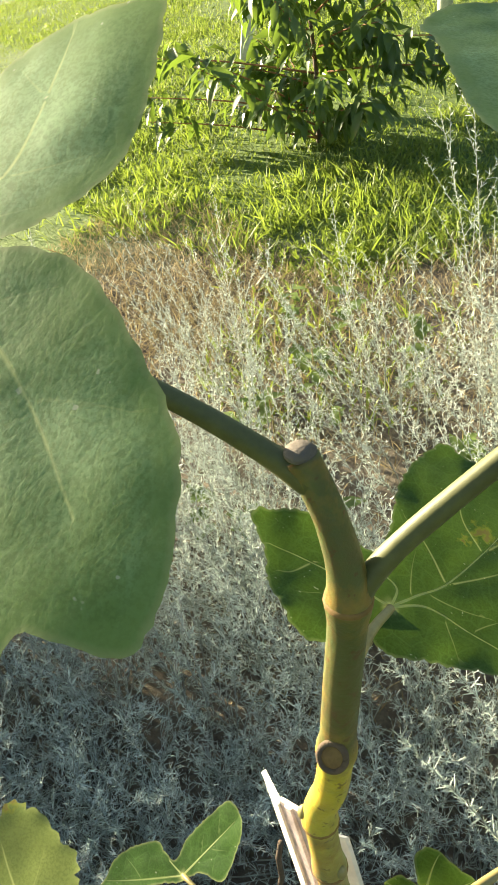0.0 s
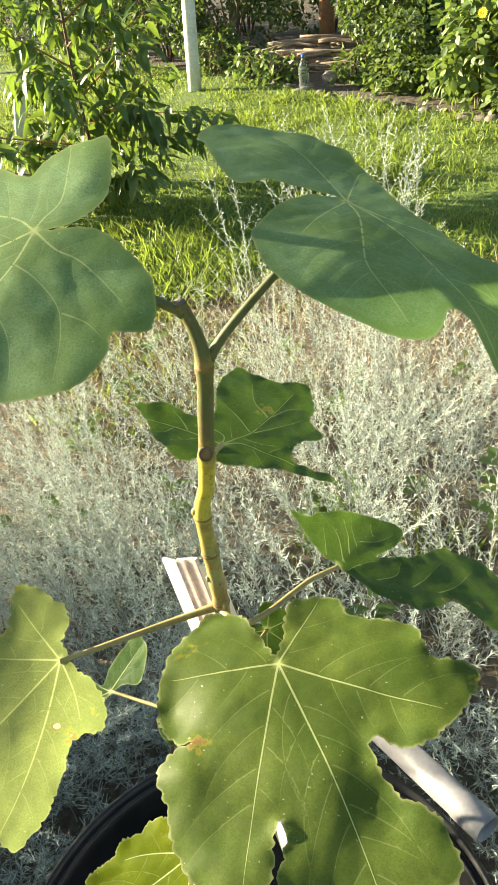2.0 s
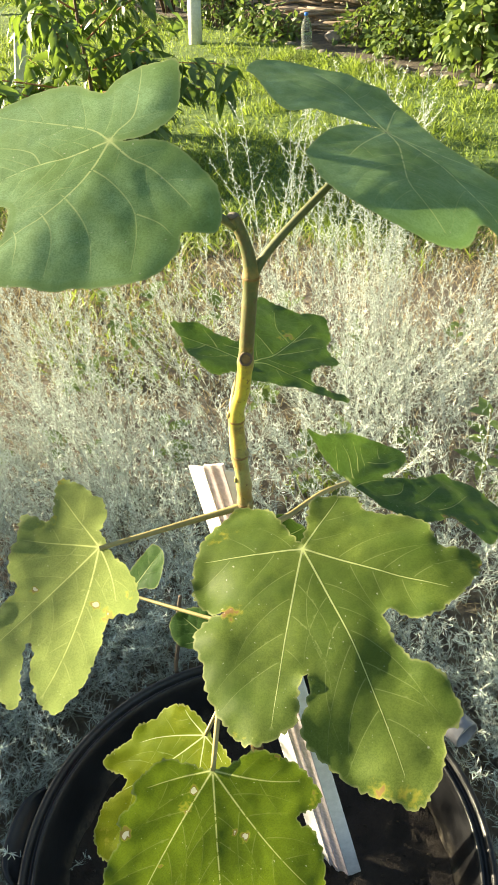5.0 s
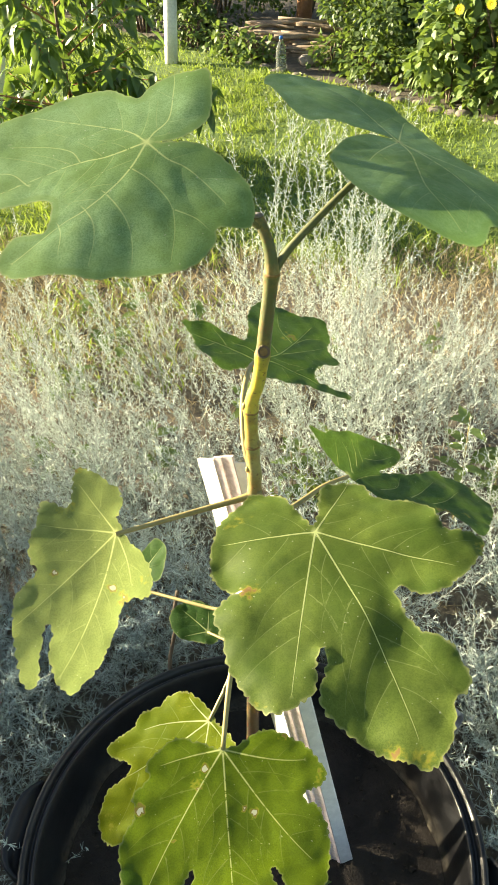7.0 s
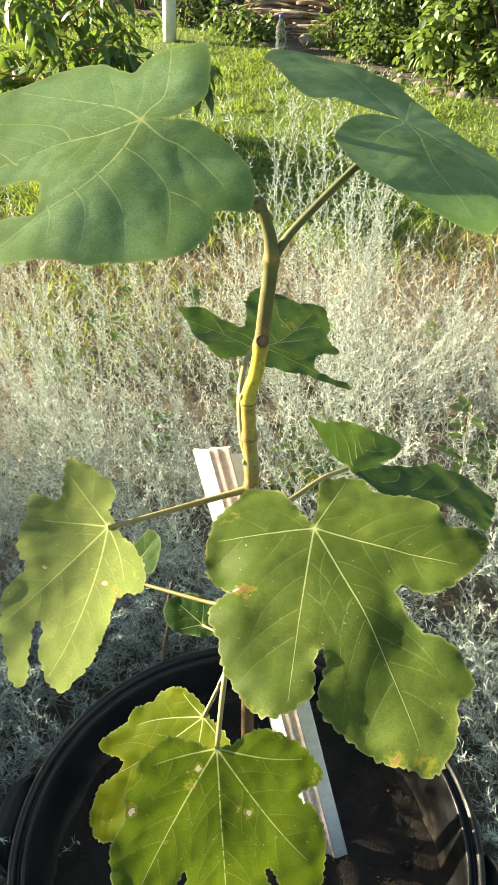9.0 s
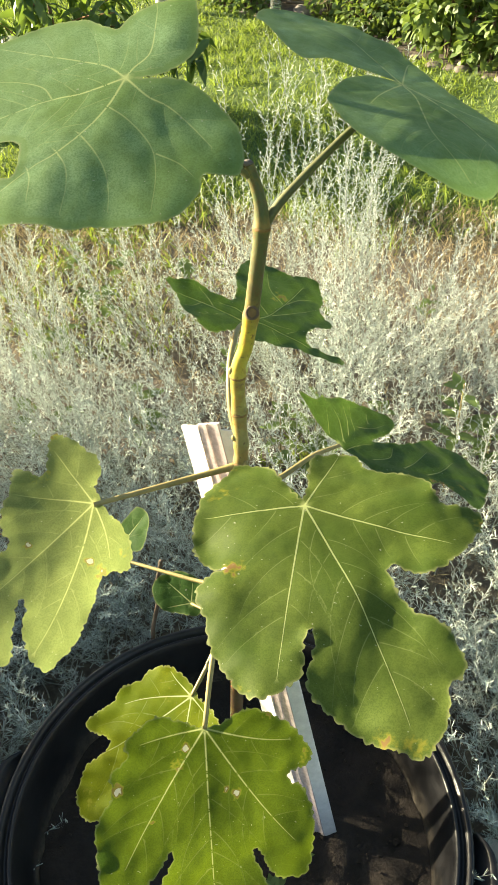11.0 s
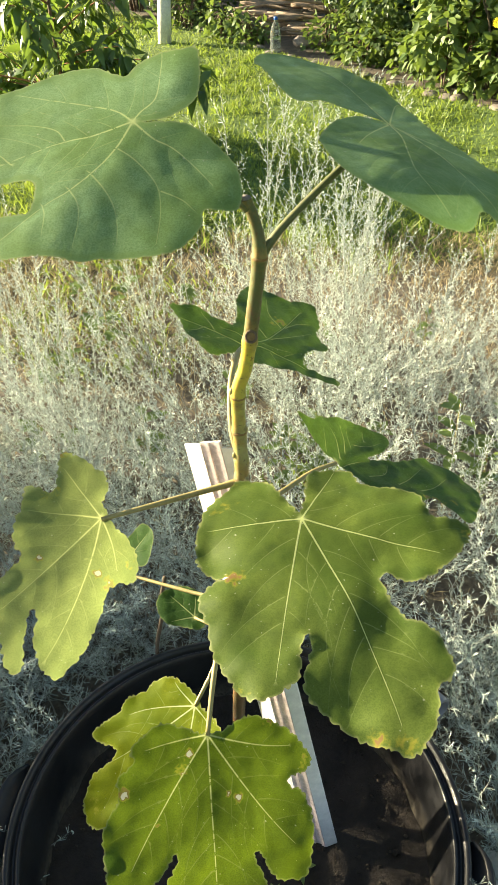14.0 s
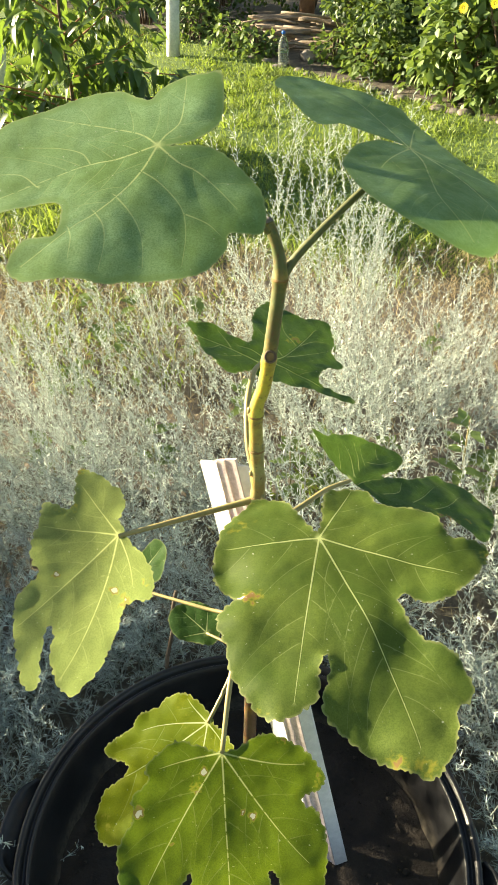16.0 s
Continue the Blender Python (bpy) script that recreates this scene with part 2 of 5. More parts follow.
M_BLUE = two_scale("blue plastic", (0.02, 0.10, 0.45), (0.04, 0.18, 0.65), 20, 120, 0.4)
M_BOTTLE, _t, _b = material("clear plastic", (0.85, 0.92, 0.85), 0.12)
_b.inputs["Transmission Weight"].default_value, _b.inputs["IOR"].default_value = 0.92, 1.06


def ground_material():
    """Dry soil and straw litter near the tub, green turf beyond, bare brown soil in the bed at the hedge."""
    m, t, b = material("ground", (0.2, 0.15, 0.1), 0.95)
    co, sep = t.nodes.new("ShaderNodeTexCoord"), t.nodes.new("ShaderNodeSeparateXYZ")
    link(t, co.outputs["Object"], sep.inputs[0])
    n1, n2, n3 = noise_node(t, 0.9, 5), noise_node(t, 14, 8, 0.7), noise_node(t, 60, 6, 0.7)

    def band(slope_x, wobble, lo, hi):
        a, c, r = t.nodes.new("ShaderNodeMath"), t.nodes.new("ShaderNodeMath"), t.nodes.new("ShaderNodeMapRange")
        a.operation = c.operation = "MULTIPLY_ADD"
        link(t, n1.outputs[0], a.inputs[0])
        a.inputs[1].default_value = wobble
        link(t, sep.outputs["Y"], a.inputs[2])
        link(t, sep.outputs["X"], c.inputs[0])
        c.inputs[1].default_value = slope_x
        link(t, a.outputs[0], c.inputs[2])
        r.inputs["From Min"].default_value, r.inputs["From Max"].default_value = lo, hi
        link(t, c.outputs[0], r.inputs["Value"])
        return r.outputs[0]

    soil = ramp(t, n2.outputs[0], [(0.3, (0.050, 0.040, 0.029)), (0.55, (0.125, 0.103, 0.076)), (0.8, (0.23, 0.195, 0.145))]).outputs[0]
    soil = mix(t, ramp(t, n3.outputs[0], [(0.45, (0, 0, 0)), (0.7, (0.6, 0.6, 0.6))]).outputs[0], soil, (0.26, 0.22, 0.155))
    turf = ramp(t, n2.outputs[0], [(0.3, (0.06, 0.10, 0.014)), (0.7, (0.145, 0.215, 0.036))]).outputs[0]
    bed = ramp(t, n2.outputs[0], [(0.3, (0.035, 0.028, 0.020)), (0.6, (0.11, 0.085, 0.06)), (0.8, (0.20, 0.16, 0.11))]).outputs[0]
    dist = t.nodes.new("ShaderNodeVectorMath")
    dist.operation = "DISTANCE"
    link(t, co.outputs["Object"], dist.inputs[0])
    dist.inputs[1].default_value = (-0.2, 0.2, 0.0)
    ring, reach = t.nodes.new("ShaderNodeMath"), t.nodes.new("ShaderNodeMapRange")
    ring.operation = "MULTIPLY_ADD"
    link(t, n1.outputs[0], ring.inputs[0])
    ring.inputs[1].default_value = 1.2
    link(t, dist.outputs["Value"], ring.inputs[2])
    reach.inputs["From Min"].default_value, reach.inputs["From Max"].default_value = 3.0, 3.6
    link(t, ring.outputs[0], reach.inputs["Value"])
    c = mix(t, reach.outputs[0], mix(t, band(0.0, 1.2, 2.9, 3.4), soil, turf), turf)
    link(t, mix(t, band(0.88, 0.5, 5.72, 5.85), c, bed), b.inputs["Base Color"])
    bump(t, b, n2.outputs[0], 0.8, 0.02)
    return m


M_GROUND = ground_material()


# ---- mesh helpers ----
def mesh_object(name, verts, faces, mat, parent=None, label="", smooth=True):
    me = bpy.data.meshes.new(name)
    me.from_pydata([tuple(v) for v in verts], [], faces)
    me.materials.append(mat)
    if smooth:
        me.polygons.foreach_set("use_smooth", [True] * len(me.polygons))
    me.update()
    ob = new(name, me)
    ob.parent = parent
    if label:
        ob["label"] = label
    return ob


def part(name, bm, mat, parent, label="", smooth=True):
    """One bmesh as one mesh object under a thing or a part."""
    me = bpy.data.meshes.new(name)
    bm.to_mesh(me)
    bm.free()
    me.materials.append(mat)
    if smooth:
        me.polygons.foreach_set("use_smooth", [True] * len(me.polygons))
    ob = new(name, me)
    ob.parent = parent
    if label:
        ob["label"] = label
    return ob


def thing(name, place, label, category, group="", kind=""):
    e = new(name)
    e.location = place
    e.empty_display_size = 0.05
    return tagged(e, label, category, group, kind)


def spline(points, per=8):
    """Catmull-Rom through the points."""
    p = [Vector(q) for q in points]
    p = [p[0] * 2 - p[1]] + p + [p[-1] * 2 - p[-2]]
    out = []
    for i in range(1, len(p) - 2):
        for k in range(per):
            t = k / per
            a, b, c, d = p[i - 1], p[i], p[i + 1], p[i + 2]
            out.append(0.5 * (2 * b + (c - a) * t + (2 * a - 5 * b + 4 * c - d) * t * t + (3 * b - a - 3 * c + d) * t ** 3))
    out.append(p[-2])
    return out


def tube(bm, path, radii, sides=8, caps=True):
    """A round tube along the path, with a radius for every point."""
    rings, ref = [], Vector((0.31, 0.87, 0.38))
    for i, q in enumerate(path):
        d = (path[min(i + 1, len(path) - 1)] - path[max(i - 1, 0)]).normalized()
        a = d.cross(ref).normalized() if abs(d.dot(ref)) < 0.98 else d.cross(Vector((1, 0, 0))).normalized()
        b = d.cross(a)
        r = radii[i]
        rings.append([bm.verts.new(q + (a * math.cos(2 * math.pi * k / sides) + b * math.sin(2 * math.pi * k / sides)) * r) for k in range(sides)])
    for r0, r1 in zip(rings, rings[1:]):
        for k in range(sides):
            bm.faces.new((r0[k], r0[(k + 1) % sides], r1[(k + 1) % sides], r1[k]))
    if caps:
        bm.faces.new(rings[0][::-1])
        bm.faces.new(rings[-1])


def lathe(bm, profile, steps=64, wobble=0.0):
    """Turns a profile of (radius, height) about the z axis."""
    rings = []
    for k in range(steps):
        a = 2 * math.pi * k / steps
        w = 1 + wobble * math.sin(2 * a + 0.7)
        rings.append([bm.verts.new((r * w * math.cos(a), r * w * math.sin(a), z)) for r, z in profile])
    for k in range(steps):
        a, b = rings[k], rings[(k + 1) % steps]
        for i in range(len(profile) - 1):
            bm.faces.new((a[i], b[i], b[i + 1], a[i + 1]))


def blades(origin, way, length, width, droop, rng):
    """Thin bent blades as arrays: a quad and a triangle each."""
    n = len(origin)
    way = way / np.linalg.norm(way, axis=1, keepdims=True)
    side = np.cross(way, np.tile([0.0, 0.0, 1.0], (n, 1)) + rng.normal(0, 0.6, (n, 3)))
    side /= np.linalg.norm(side, axis=1, keepdims=True) + 1e-9
    l, w, d = length[:, None], width[:, None] * 0.5, droop[:, None]
    mid = origin + way * l * 0.55
    tip = origin + way * l
    mid[:, 2:] -= d * l * 0.25
    tip[:, 2:] -= d * l
    v = np.stack([origin - side * w, origin + side * w, mid + side * w * 0.8, mid - side * w * 0.8, tip], 1).reshape(-1, 3)
    f = []
    for i in range(0, 5 * n, 5):
        f.append((i, i + 1, i + 2, i + 3))
        f.append((i + 3, i + 2, i + 4))
    return v, f


def broad_leaves(origin, way, up, length, width, fold=0.25, droop=0.25):
    """Pointed leaves, folded along the middle rib and bent down: six faces each."""
    n = len(origin)
    way = way / np.linalg.norm(way, axis=1, keepdims=True)
    side = np.cross(way, up)
    side /= np.linalg.norm(side, axis=1, keepdims=True) + 1e-9
    nor = np.cross(side, way)
    l, w = length[:, None], width[:, None] * 0.5
    rows = []
    for s, k in ((0.0, 0.08), (0.33, 0.95), (0.68, 0.75), (1.0, 0.0)):
        c = origin + way * l * s - nor * l * droop * s * s
        rows.append((c, k))
    vs = []
    for c, k in rows[:3]:
        vs += [c - side * w * k + nor * w * k * fold, c, c + side * w * k + nor * w * k * fold]
    vs.append(rows[3][0])
    v = np.stack(vs, 1).reshape(-1, 3)
    f = []
    for i in range(0, 10 * n, 10):
        f += [(i, i + 1, i + 4, i + 3), (i + 1, i + 2, i + 5, i + 4), (i + 3, i + 4, i + 7, i + 6), (i + 4, i + 5, i + 8, i + 7), (i + 6, i + 7, i + 9), (i + 7, i + 8, i + 9)]
    return v, f


# ---- ground ----
def build_ground():
    bm = bmesh.new()
    xs = [-600, -120, -40, -16] + [-8 + 0.25 * i for i in range(57)] + [16, 40, 120, 600]
    ys = [-600, -120, -30, -8, -3] + [-1.5 + 0.25 * i for i in range(54)] + [16, 24, 40, 120, 600]
    g = [[bm.verts.new((x, y, 0.03 * noise.noise((x * 0.8, y * 0.8, 0)) if -8 < x < 6 and 0.6 < y < 11 else 0.0)) for y in ys] for x in xs]
    for i in range(len(xs) - 1):
        for j in range(len(ys) - 1):
            bm.faces.new((g[i][j], g[i + 1][j], g[i + 1][j + 1], g[i][j + 1]))
    ob = part("ground", bm, M_GROUND, None)
    tagged(ob, "dry bare soil giving way to green garden lawn", "ground", "", "structure")


build_ground()


# ---- the tub ----
TUB = Vector((0.027, -0.160, 0.0))
SOIL_Z = 0.15


def build_tub():
    t = thing("plant_tub", TUB, "large round black plastic tub filled with dark soil, dusty inside", "plant tub")
    bm = bmesh.new()
    lathe(bm, [(0.0, 0.0), (0.255, 0.0), (0.27, 0.012), (0.317, 0.225), (0.319, 0.238), (0.334, 0.242), (0.3395, 0.247), (0.3405, 0.262), (0.339, 0.2675), (0.3345, 0.269),
               (0.331, 0.266), (0.328, 0.258), (0.325, 0.2565), (0.322, 0.262), (0.3185, 0.266), (0.3155, 0.263), (0.313, 0.248), (0.289, 0.12), (0.285, 0.10)], 96, 0.006)
    part("wall", bm, M_TUB, t)
    for mid in (-6, 187):
        bm = bmesh.new()
        rows = []
        for k in range(13):
            a = radians(mid + (k - 6) * 2.0)
            f = 1 - (abs(k - 6) / 6) ** 4
            prof = [(0.338, 0.240), (0.345 + 0.020 * f, 0.236), (0.350 + 0.024 * f, 0.243), (0.3505 + 0.024 * f, 0.262), (0.347 + 0.023 * f, 0.268), (0.343 + 0.020 * f, 0.262), (0.341 + 0.012 * f, 0.249), (0.338, 0.250)]
            rows.append([bm.verts.new((r * math.cos(a), r * math.sin(a), z)) for r, z in prof])
        for r0, r1 in zip(rows, rows[1:]):
            for k in range(8):
                bm.faces.new((r0[k], r0[(k + 1) % 8], r1[(k + 1) % 8], r1[k]))
        bm.faces.new(rows[0][::-1])
        bm.faces.new(rows[-1])
        bmesh.ops.recalc_face_normals(bm, faces=bm.faces)
        part("handle", bm, M_TUB, t, "moulded grip on the rim")
    soil = thing("potting_soil", TUB + Vector((0, 0, SOIL_Z)), "dark crumbly potting soil in the tub", "soil", "", "stuff")
    bm = bmesh.new()
    rows = []
    for i in range(26):
        r = 0.2965 * (i / 25)
        rows.append([bm.verts.new((r * math.cos(2 * math.pi * k / 96), r * math.sin(2 * math.pi * k / 96),
                                   0.018 * noise.fractal(Vector((r * math.cos(2 * math.pi * k / 96) * 14, r * math.sin(2 * math.pi * k / 96) * 14, 3)), 1.0, 2.0, 5) + 0.004 + 0.012 * max(0.0, i / 25 - 0.8))) for k in range(96)])
    for a, b in zip(rows, rows[1:]):
        for k in range(96):
            bm.faces.new((a[k], a[(k + 1) % 96], b[(k + 1) % 96], b[k]))
    bmesh.ops.remove_doubles(bm, verts=bm.verts, dist=1e-5)
    part("soil_surface", bm, M_SOIL, soil)


build_tub()


# ---- the fig ----
FIG = Vector((0.0, -0.033, SOIL_Z))


def leaf(parent, name, centre, tip, normal, bow, rim, veins, mat, label, seed, ruffle=0.004, teeth=0.0012, burns=(), puff=0.0009, folds=(), swells=(), sides=(), vivid=0.24):
    """A palmate leaf blade with its veins. rim: lobes and notches round the blade as (bearing from the tip, reach in cm);
    veins: (bearing, reach in cm) of the main ribs, or such points along a bent one; sides: points along strong side veins; vivid: how clear the finer ones are; bow: how much the blade arches down away from the stalk;
    burns: dead patches as (bearing, reach in cm, radius in cm, strength); folds: (bearing, slope, reach in cm), past which the blade turns down;
    swells: soft humps and hollows as (bearing, reach in cm, radius in cm, height in cm)."""
    n = Vector(normal).normalized()
    u = Vector(tip)
    u = (u - n * u.dot(n)).normalized()
    v = n.cross(u)
    c = Vector(centre) - FIG
    rng = random.Random(seed)
    pts = [Vector((math.cos(radians(a)) * q * 0.01, math.sin(radians(a)) * q * 0.01, 0)) for a, q in rim]
    rough = spline(pts + [pts[0]], 12)
    # even steps along the rim, with soft scallops that swell outwards
    turn = 1 if sum(p.x * q.y - q.x * p.y for p, q in zip(rough, rough[1:])) > 0 else -1
    loop, run, left = [], 0.0, 0.0
    for p, q in zip(rough, rough[1:]):
        d = (q - p).length
        while left < d:
            w = p.lerp(q, left / d)
            s = run + left
            o = Vector((q.y - p.y, p.x - q.x, 0)) * (turn / max(d, 1e-6))
            ph = s / 0.0125 + 1.2 * noise.noise((s * 60, seed, 0))
            loop.append(w + o * (teeth * (abs(math.sin(3.1416 * ph)) - 0.6) + teeth * 0.5 * noise.noise((s * 400, seed, 2))))
            left += 0.0022
        left -= d
        run += d
    m = len(loop)
    ring = [Vector((q.x, q.y)) for q in loop]
    edge = np.array([(q.x, q.y) for q in ring])
    xa, ya, xb, yb = edge[:, 0], edge[:, 1], np.roll(edge[:, 0], -1), np.roll(edge[:, 1], -1)

    def inside(x, y):
        return (((ya > y) != (yb > y)) & (x < (xb - xa) * (y - ya) / (yb - ya + 1e-12) + xa)).sum() % 2

    def gap(x, y):
        return math.sqrt(float(np.min((xa - x) ** 2 + (ya - y) ** 2)))

    # ribs and side veins as lines in the blade: (points, half width, strength)
    lines = []
    stems = []
    polar = lambda a, q: Vector((math.cos(radians(a)) * q * 0.01, math.sin(radians(a)) * q * 0.01, 0))
    for rib in veins:
        if isinstance(rib[0], tuple):
            stems.append([(w.x, w.y) for w in spline([Vector((0, 0, 0))] + [polar(*z) for z in rib], 18)])
        else:
            a, q, bend = radians(rib[0]), rib[1] * 0.01, 0.22 * (rng.random() - 0.5)
            stems.append([(math.cos(a + bend * k * k) * q * k, math.sin(a + bend * k * k) * q * k) for k in np.linspace(0, 1, 90)])
        lines.append((stems[-1], 0.0009, 1.0))
    given = [[(w.x, w.y) for w in spline([polar(*z) for z in way], 11)] for way in sides]
    for way in given:
        lines.append((way, 0.0007, 0.55))
    for k1, stem in enumerate(stems):
        others = np.array([xy for k2, st in enumerate(stems + given) if k2 != k1 for xy in st])
        q = math.hypot(*stem[-1])
        pairs = max(2, int(q / 0.034))
        for i in range(2 * pairs):
            sd, s0 = (-1, 1)[i % 2], 0.14 + 0.72 * (i + rng.uniform(-0.3, 0.3)) / (2 * pairs)
            k0 = min(len(stem) - 2, int(s0 * (len(stem) - 1)))
            x, y = stem[k0]
            a = math.atan2(stem[k0 + 1][1] - y, stem[k0 + 1][0] - x)
            aa, curl, way = a + sd * radians(rng.uniform(46, 60)), -sd * rng.uniform(0.02, 0.05), [(x, y)]
            for k in range(int(0.5 * q / 0.0045)):
                x, y = x + math.cos(aa) * 0.0045, y + math.sin(aa) * 0.0045
                aa += curl
                if not inside(x, y) or gap(x, y) < 0.006 or np.min((others[:, 0] - x) ** 2 + (others[:, 1] - y) ** 2) < 0.009 ** 2:
                    break
                way.append((x, y))
            if len(way) > 4:
                lines.append((way, 0.0005, vivid))
    along = np.array([(x, y) for w, _h, _s in lines for x, y in w])
    main = np.array([(x, y) for w, _h, s in lines if s == 1.0 for x, y in w])

    def lift(x, y):
        r = math.hypot(x, y)
        h = -bow * min(r * r, 0.09)
        for a, slope, off in folds:
            d, o = x * math.cos(radians(a)) + y * math.sin(radians(a)) - off * 0.01, off * 0.01
            h -= slope * 0.5 * (d + math.sqrt(d * d + 0.000225) + o - math.sqrt(o * o + 0.000225))
        for a, q, rad, up in swells:
            h += up * 0.01 * math.exp(-((x - math.cos(radians(a)) * q * 0.01) ** 2 + (y - math.sin(radians(a)) * q * 0.01) ** 2) / (rad * 0.01) ** 2)
        h += ruffle * (r / 0.12) ** 1.3 * noise.noise((x * 19 + seed, y * 19, seed * 3.1))
        h += 0.6 * puff * noise.noise((x * 70 + seed, y * 70, 5.0))
        if teeth > 0.001:
            h += 0.0045 * max(0.0, 1 - gap(x, y) / 0.03) ** 2 * noise.noise((x * 48, y * 48, seed * 1.7))
        d1 = float(np.min((main[:, 0] - x) ** 2 + (main[:, 1] - y) ** 2))
        d2 = float(np.min((along[:, 0] - x) ** 2 + (along[:, 1] - y) ** 2))
        return h + (0.6 * puff * (1 - math.exp(-d1 / 0.00012)) + puff * (1 - math.exp(-d2 / 0.00006))) * min(1, r / 0.04)

    def place(x, y, off=0.0):
        return c + u * x + v * y + n * (lift(x, y) + off)

    step = 0.0048
    inner = []
    for iy in range(int((ya.max() - ya.min()) / step) + 1):
        y = ya.min() + iy * step
        for ix in range(int((xa.max() - xa.min()) / step) + 1):
            x = xa.min() + (ix + 0.5 * (iy % 2)) * step
            if inside(x, y) and gap(x, y) > 0.7 * step:
                inner.append(Vector((x + rng.uniform(-0.2, 0.2) * step, y + rng.uniform(-0.2, 0.2) * step)))
    for a, q, r, s in burns:
        for k in range(19):
            w, z = (0.0, 0.0) if k == 0 else (r * 0.0045, k * 1.047) if k < 7 else (r * 0.009, k * 0.524)
            x, y = math.cos(radians(a)) * q * 0.01 + w * math.cos(z), math.sin(radians(a)) * q * 0.01 + w * math.sin(z)
            if inside(x, y) and gap(x, y) > 0.0008:
                inner.append(Vector((x, y)))
    # thin backlit blades carry their ribs in the blade itself
    thin = mat in (M_PALE, M_OLD, M_TOP)
    fine, rank, top_rank = [], [], 0.85 if thin else 0.6
    for pts2, hw, power in lines:
        for k in range(len(pts2)):
            x, y = pts2[k]
            x1, y1 = pts2[min(k + 1, len(pts2) - 1)]
            x2, y2 = pts2[max(k - 1, 0)]
            dl = math.hypot(x1 - x2, y1 - y2) + 1e-9
            nx, ny = -(y1 - y2) / dl, (x1 - x2) / dl
            f = k / (len(pts2) - 1)
            w = hw * (1.2 - 0.7 * f) * 1.35
            if not inside(x, y) or (gap(x, y) < 0.0025 and math.hypot(x, y) > 0.02):
                break
            fine += [Vector((x, y)), Vector((x + nx * w, y + ny * w)), Vector((x - nx * w, y - ny * w))]
            rank += [min(power, top_rank) * (1 - 0.6 * f), 0.0, 0.0]
    fe = np.array([(q.x, q.y) for q in fine])
    inner = [q for q in inner if np.min((fe[:, 0] - q.x) ** 2 + (fe[:, 1] - q.y) ** 2) > 0.0024 ** 2]
    allp = ring + inner + fine
    flat, _, tris, orig, _, _ = geometry.delaunay_2d_cdt(allp, [(k, (k + 1) % m) for k in range(m)], [list(range(m))], 1, 1e-6)
    dead = [(math.cos(radians(a)) * q * 0.01, math.sin(radians(a)) * q * 0.01, r * 0.01, s) for a, q, r, s in burns]
    bm = bmesh.new()
    lay, lay2, lay3 = bm.verts.layers.float.new("reach"), bm.verts.layers.float.new("rib"), bm.verts.layers.float.new("burn")
    vs = []
    first = m + len(inner)
    for q, src in zip(flat, orig):
        r = max((rank[k - first] for k in src if k >= first), default=0.0)
        w = bm.verts.new(place(q.x, q.y))
        w[lay] = max(0.0, 1 - gap(q.x, q.y) / 0.08)
        w[lay2] = max(r, 0.9 * math.exp(-(q.length / 0.0035) ** 2))
        w[lay3] = max((s * math.exp(-((q.x - x) ** 2 + (q.y - y) ** 2) / rad ** 2) for x, y, rad, s in dead), default=0.0) * (0.75 + 0.9 * noise.noise((q.x * 330, q.y * 330, seed)))
        vs.append(w)
    for k in tris:
        bm.faces.new([vs[z] for z in k])
    ob = part(name, bm, mat, parent, label)
    for pts2, hw, power in lines:
        if power < 1.0 or thin:
            continue
        good = []
        for x, y in pts2:
            if not inside(x, y) or (gap(x, y) < 0.004 and math.hypot(x, y) > 0.02):
                break
            good.append((x, y))
        if len(good) < 4:
            continue
        vb = bmesh.new()
        k = len(good) - 1
        rows = []
        for i, (x, y) in enumerate(good):
            x1, y1 = good[min(i + 1, k)]
            x2, y2 = good[max(i - 1, 0)]
            dl = math.hypot(x1 - x2, y1 - y2) + 1e-9
            w = 0.00095 * (1 - 0.88 * i / k)
            nx, ny = -(y1 - y2) / dl * w, (x1 - x2) / dl * w
            rows.append([vb.verts.new(place(x + nx, y + ny, 0.00007)), vb.verts.new(place(x, y, 0.00014)), vb.verts.new(place(x - nx, y - ny, 0.00007))])
        for r0, r1 in zip(rows, rows[1:]):
            vb.faces.new((r0[0], r0[1], r1[1], r1[0]))
            vb.faces.new((r0[1], r0[2], r1[2], r1[1]))
        part("vein", vb, M_VEIN, ob, "pale yellow-green rib")
    return ob


def stalk(parent, pts, r0, r1, label="", mat=None):
    p = spline([Vector(q) - FIG for q in pts], 8)
    k = len(p) - 1
    bm = bmesh.new()
    tube(bm, p, [r0 + (r1 - r0) * i / k + 0.0012 * math.exp(-(i / 2.0) ** 2) for i in range(k + 1)], 10)
    part("leaf_stalk", bm, mat or M_STALK, parent, label)


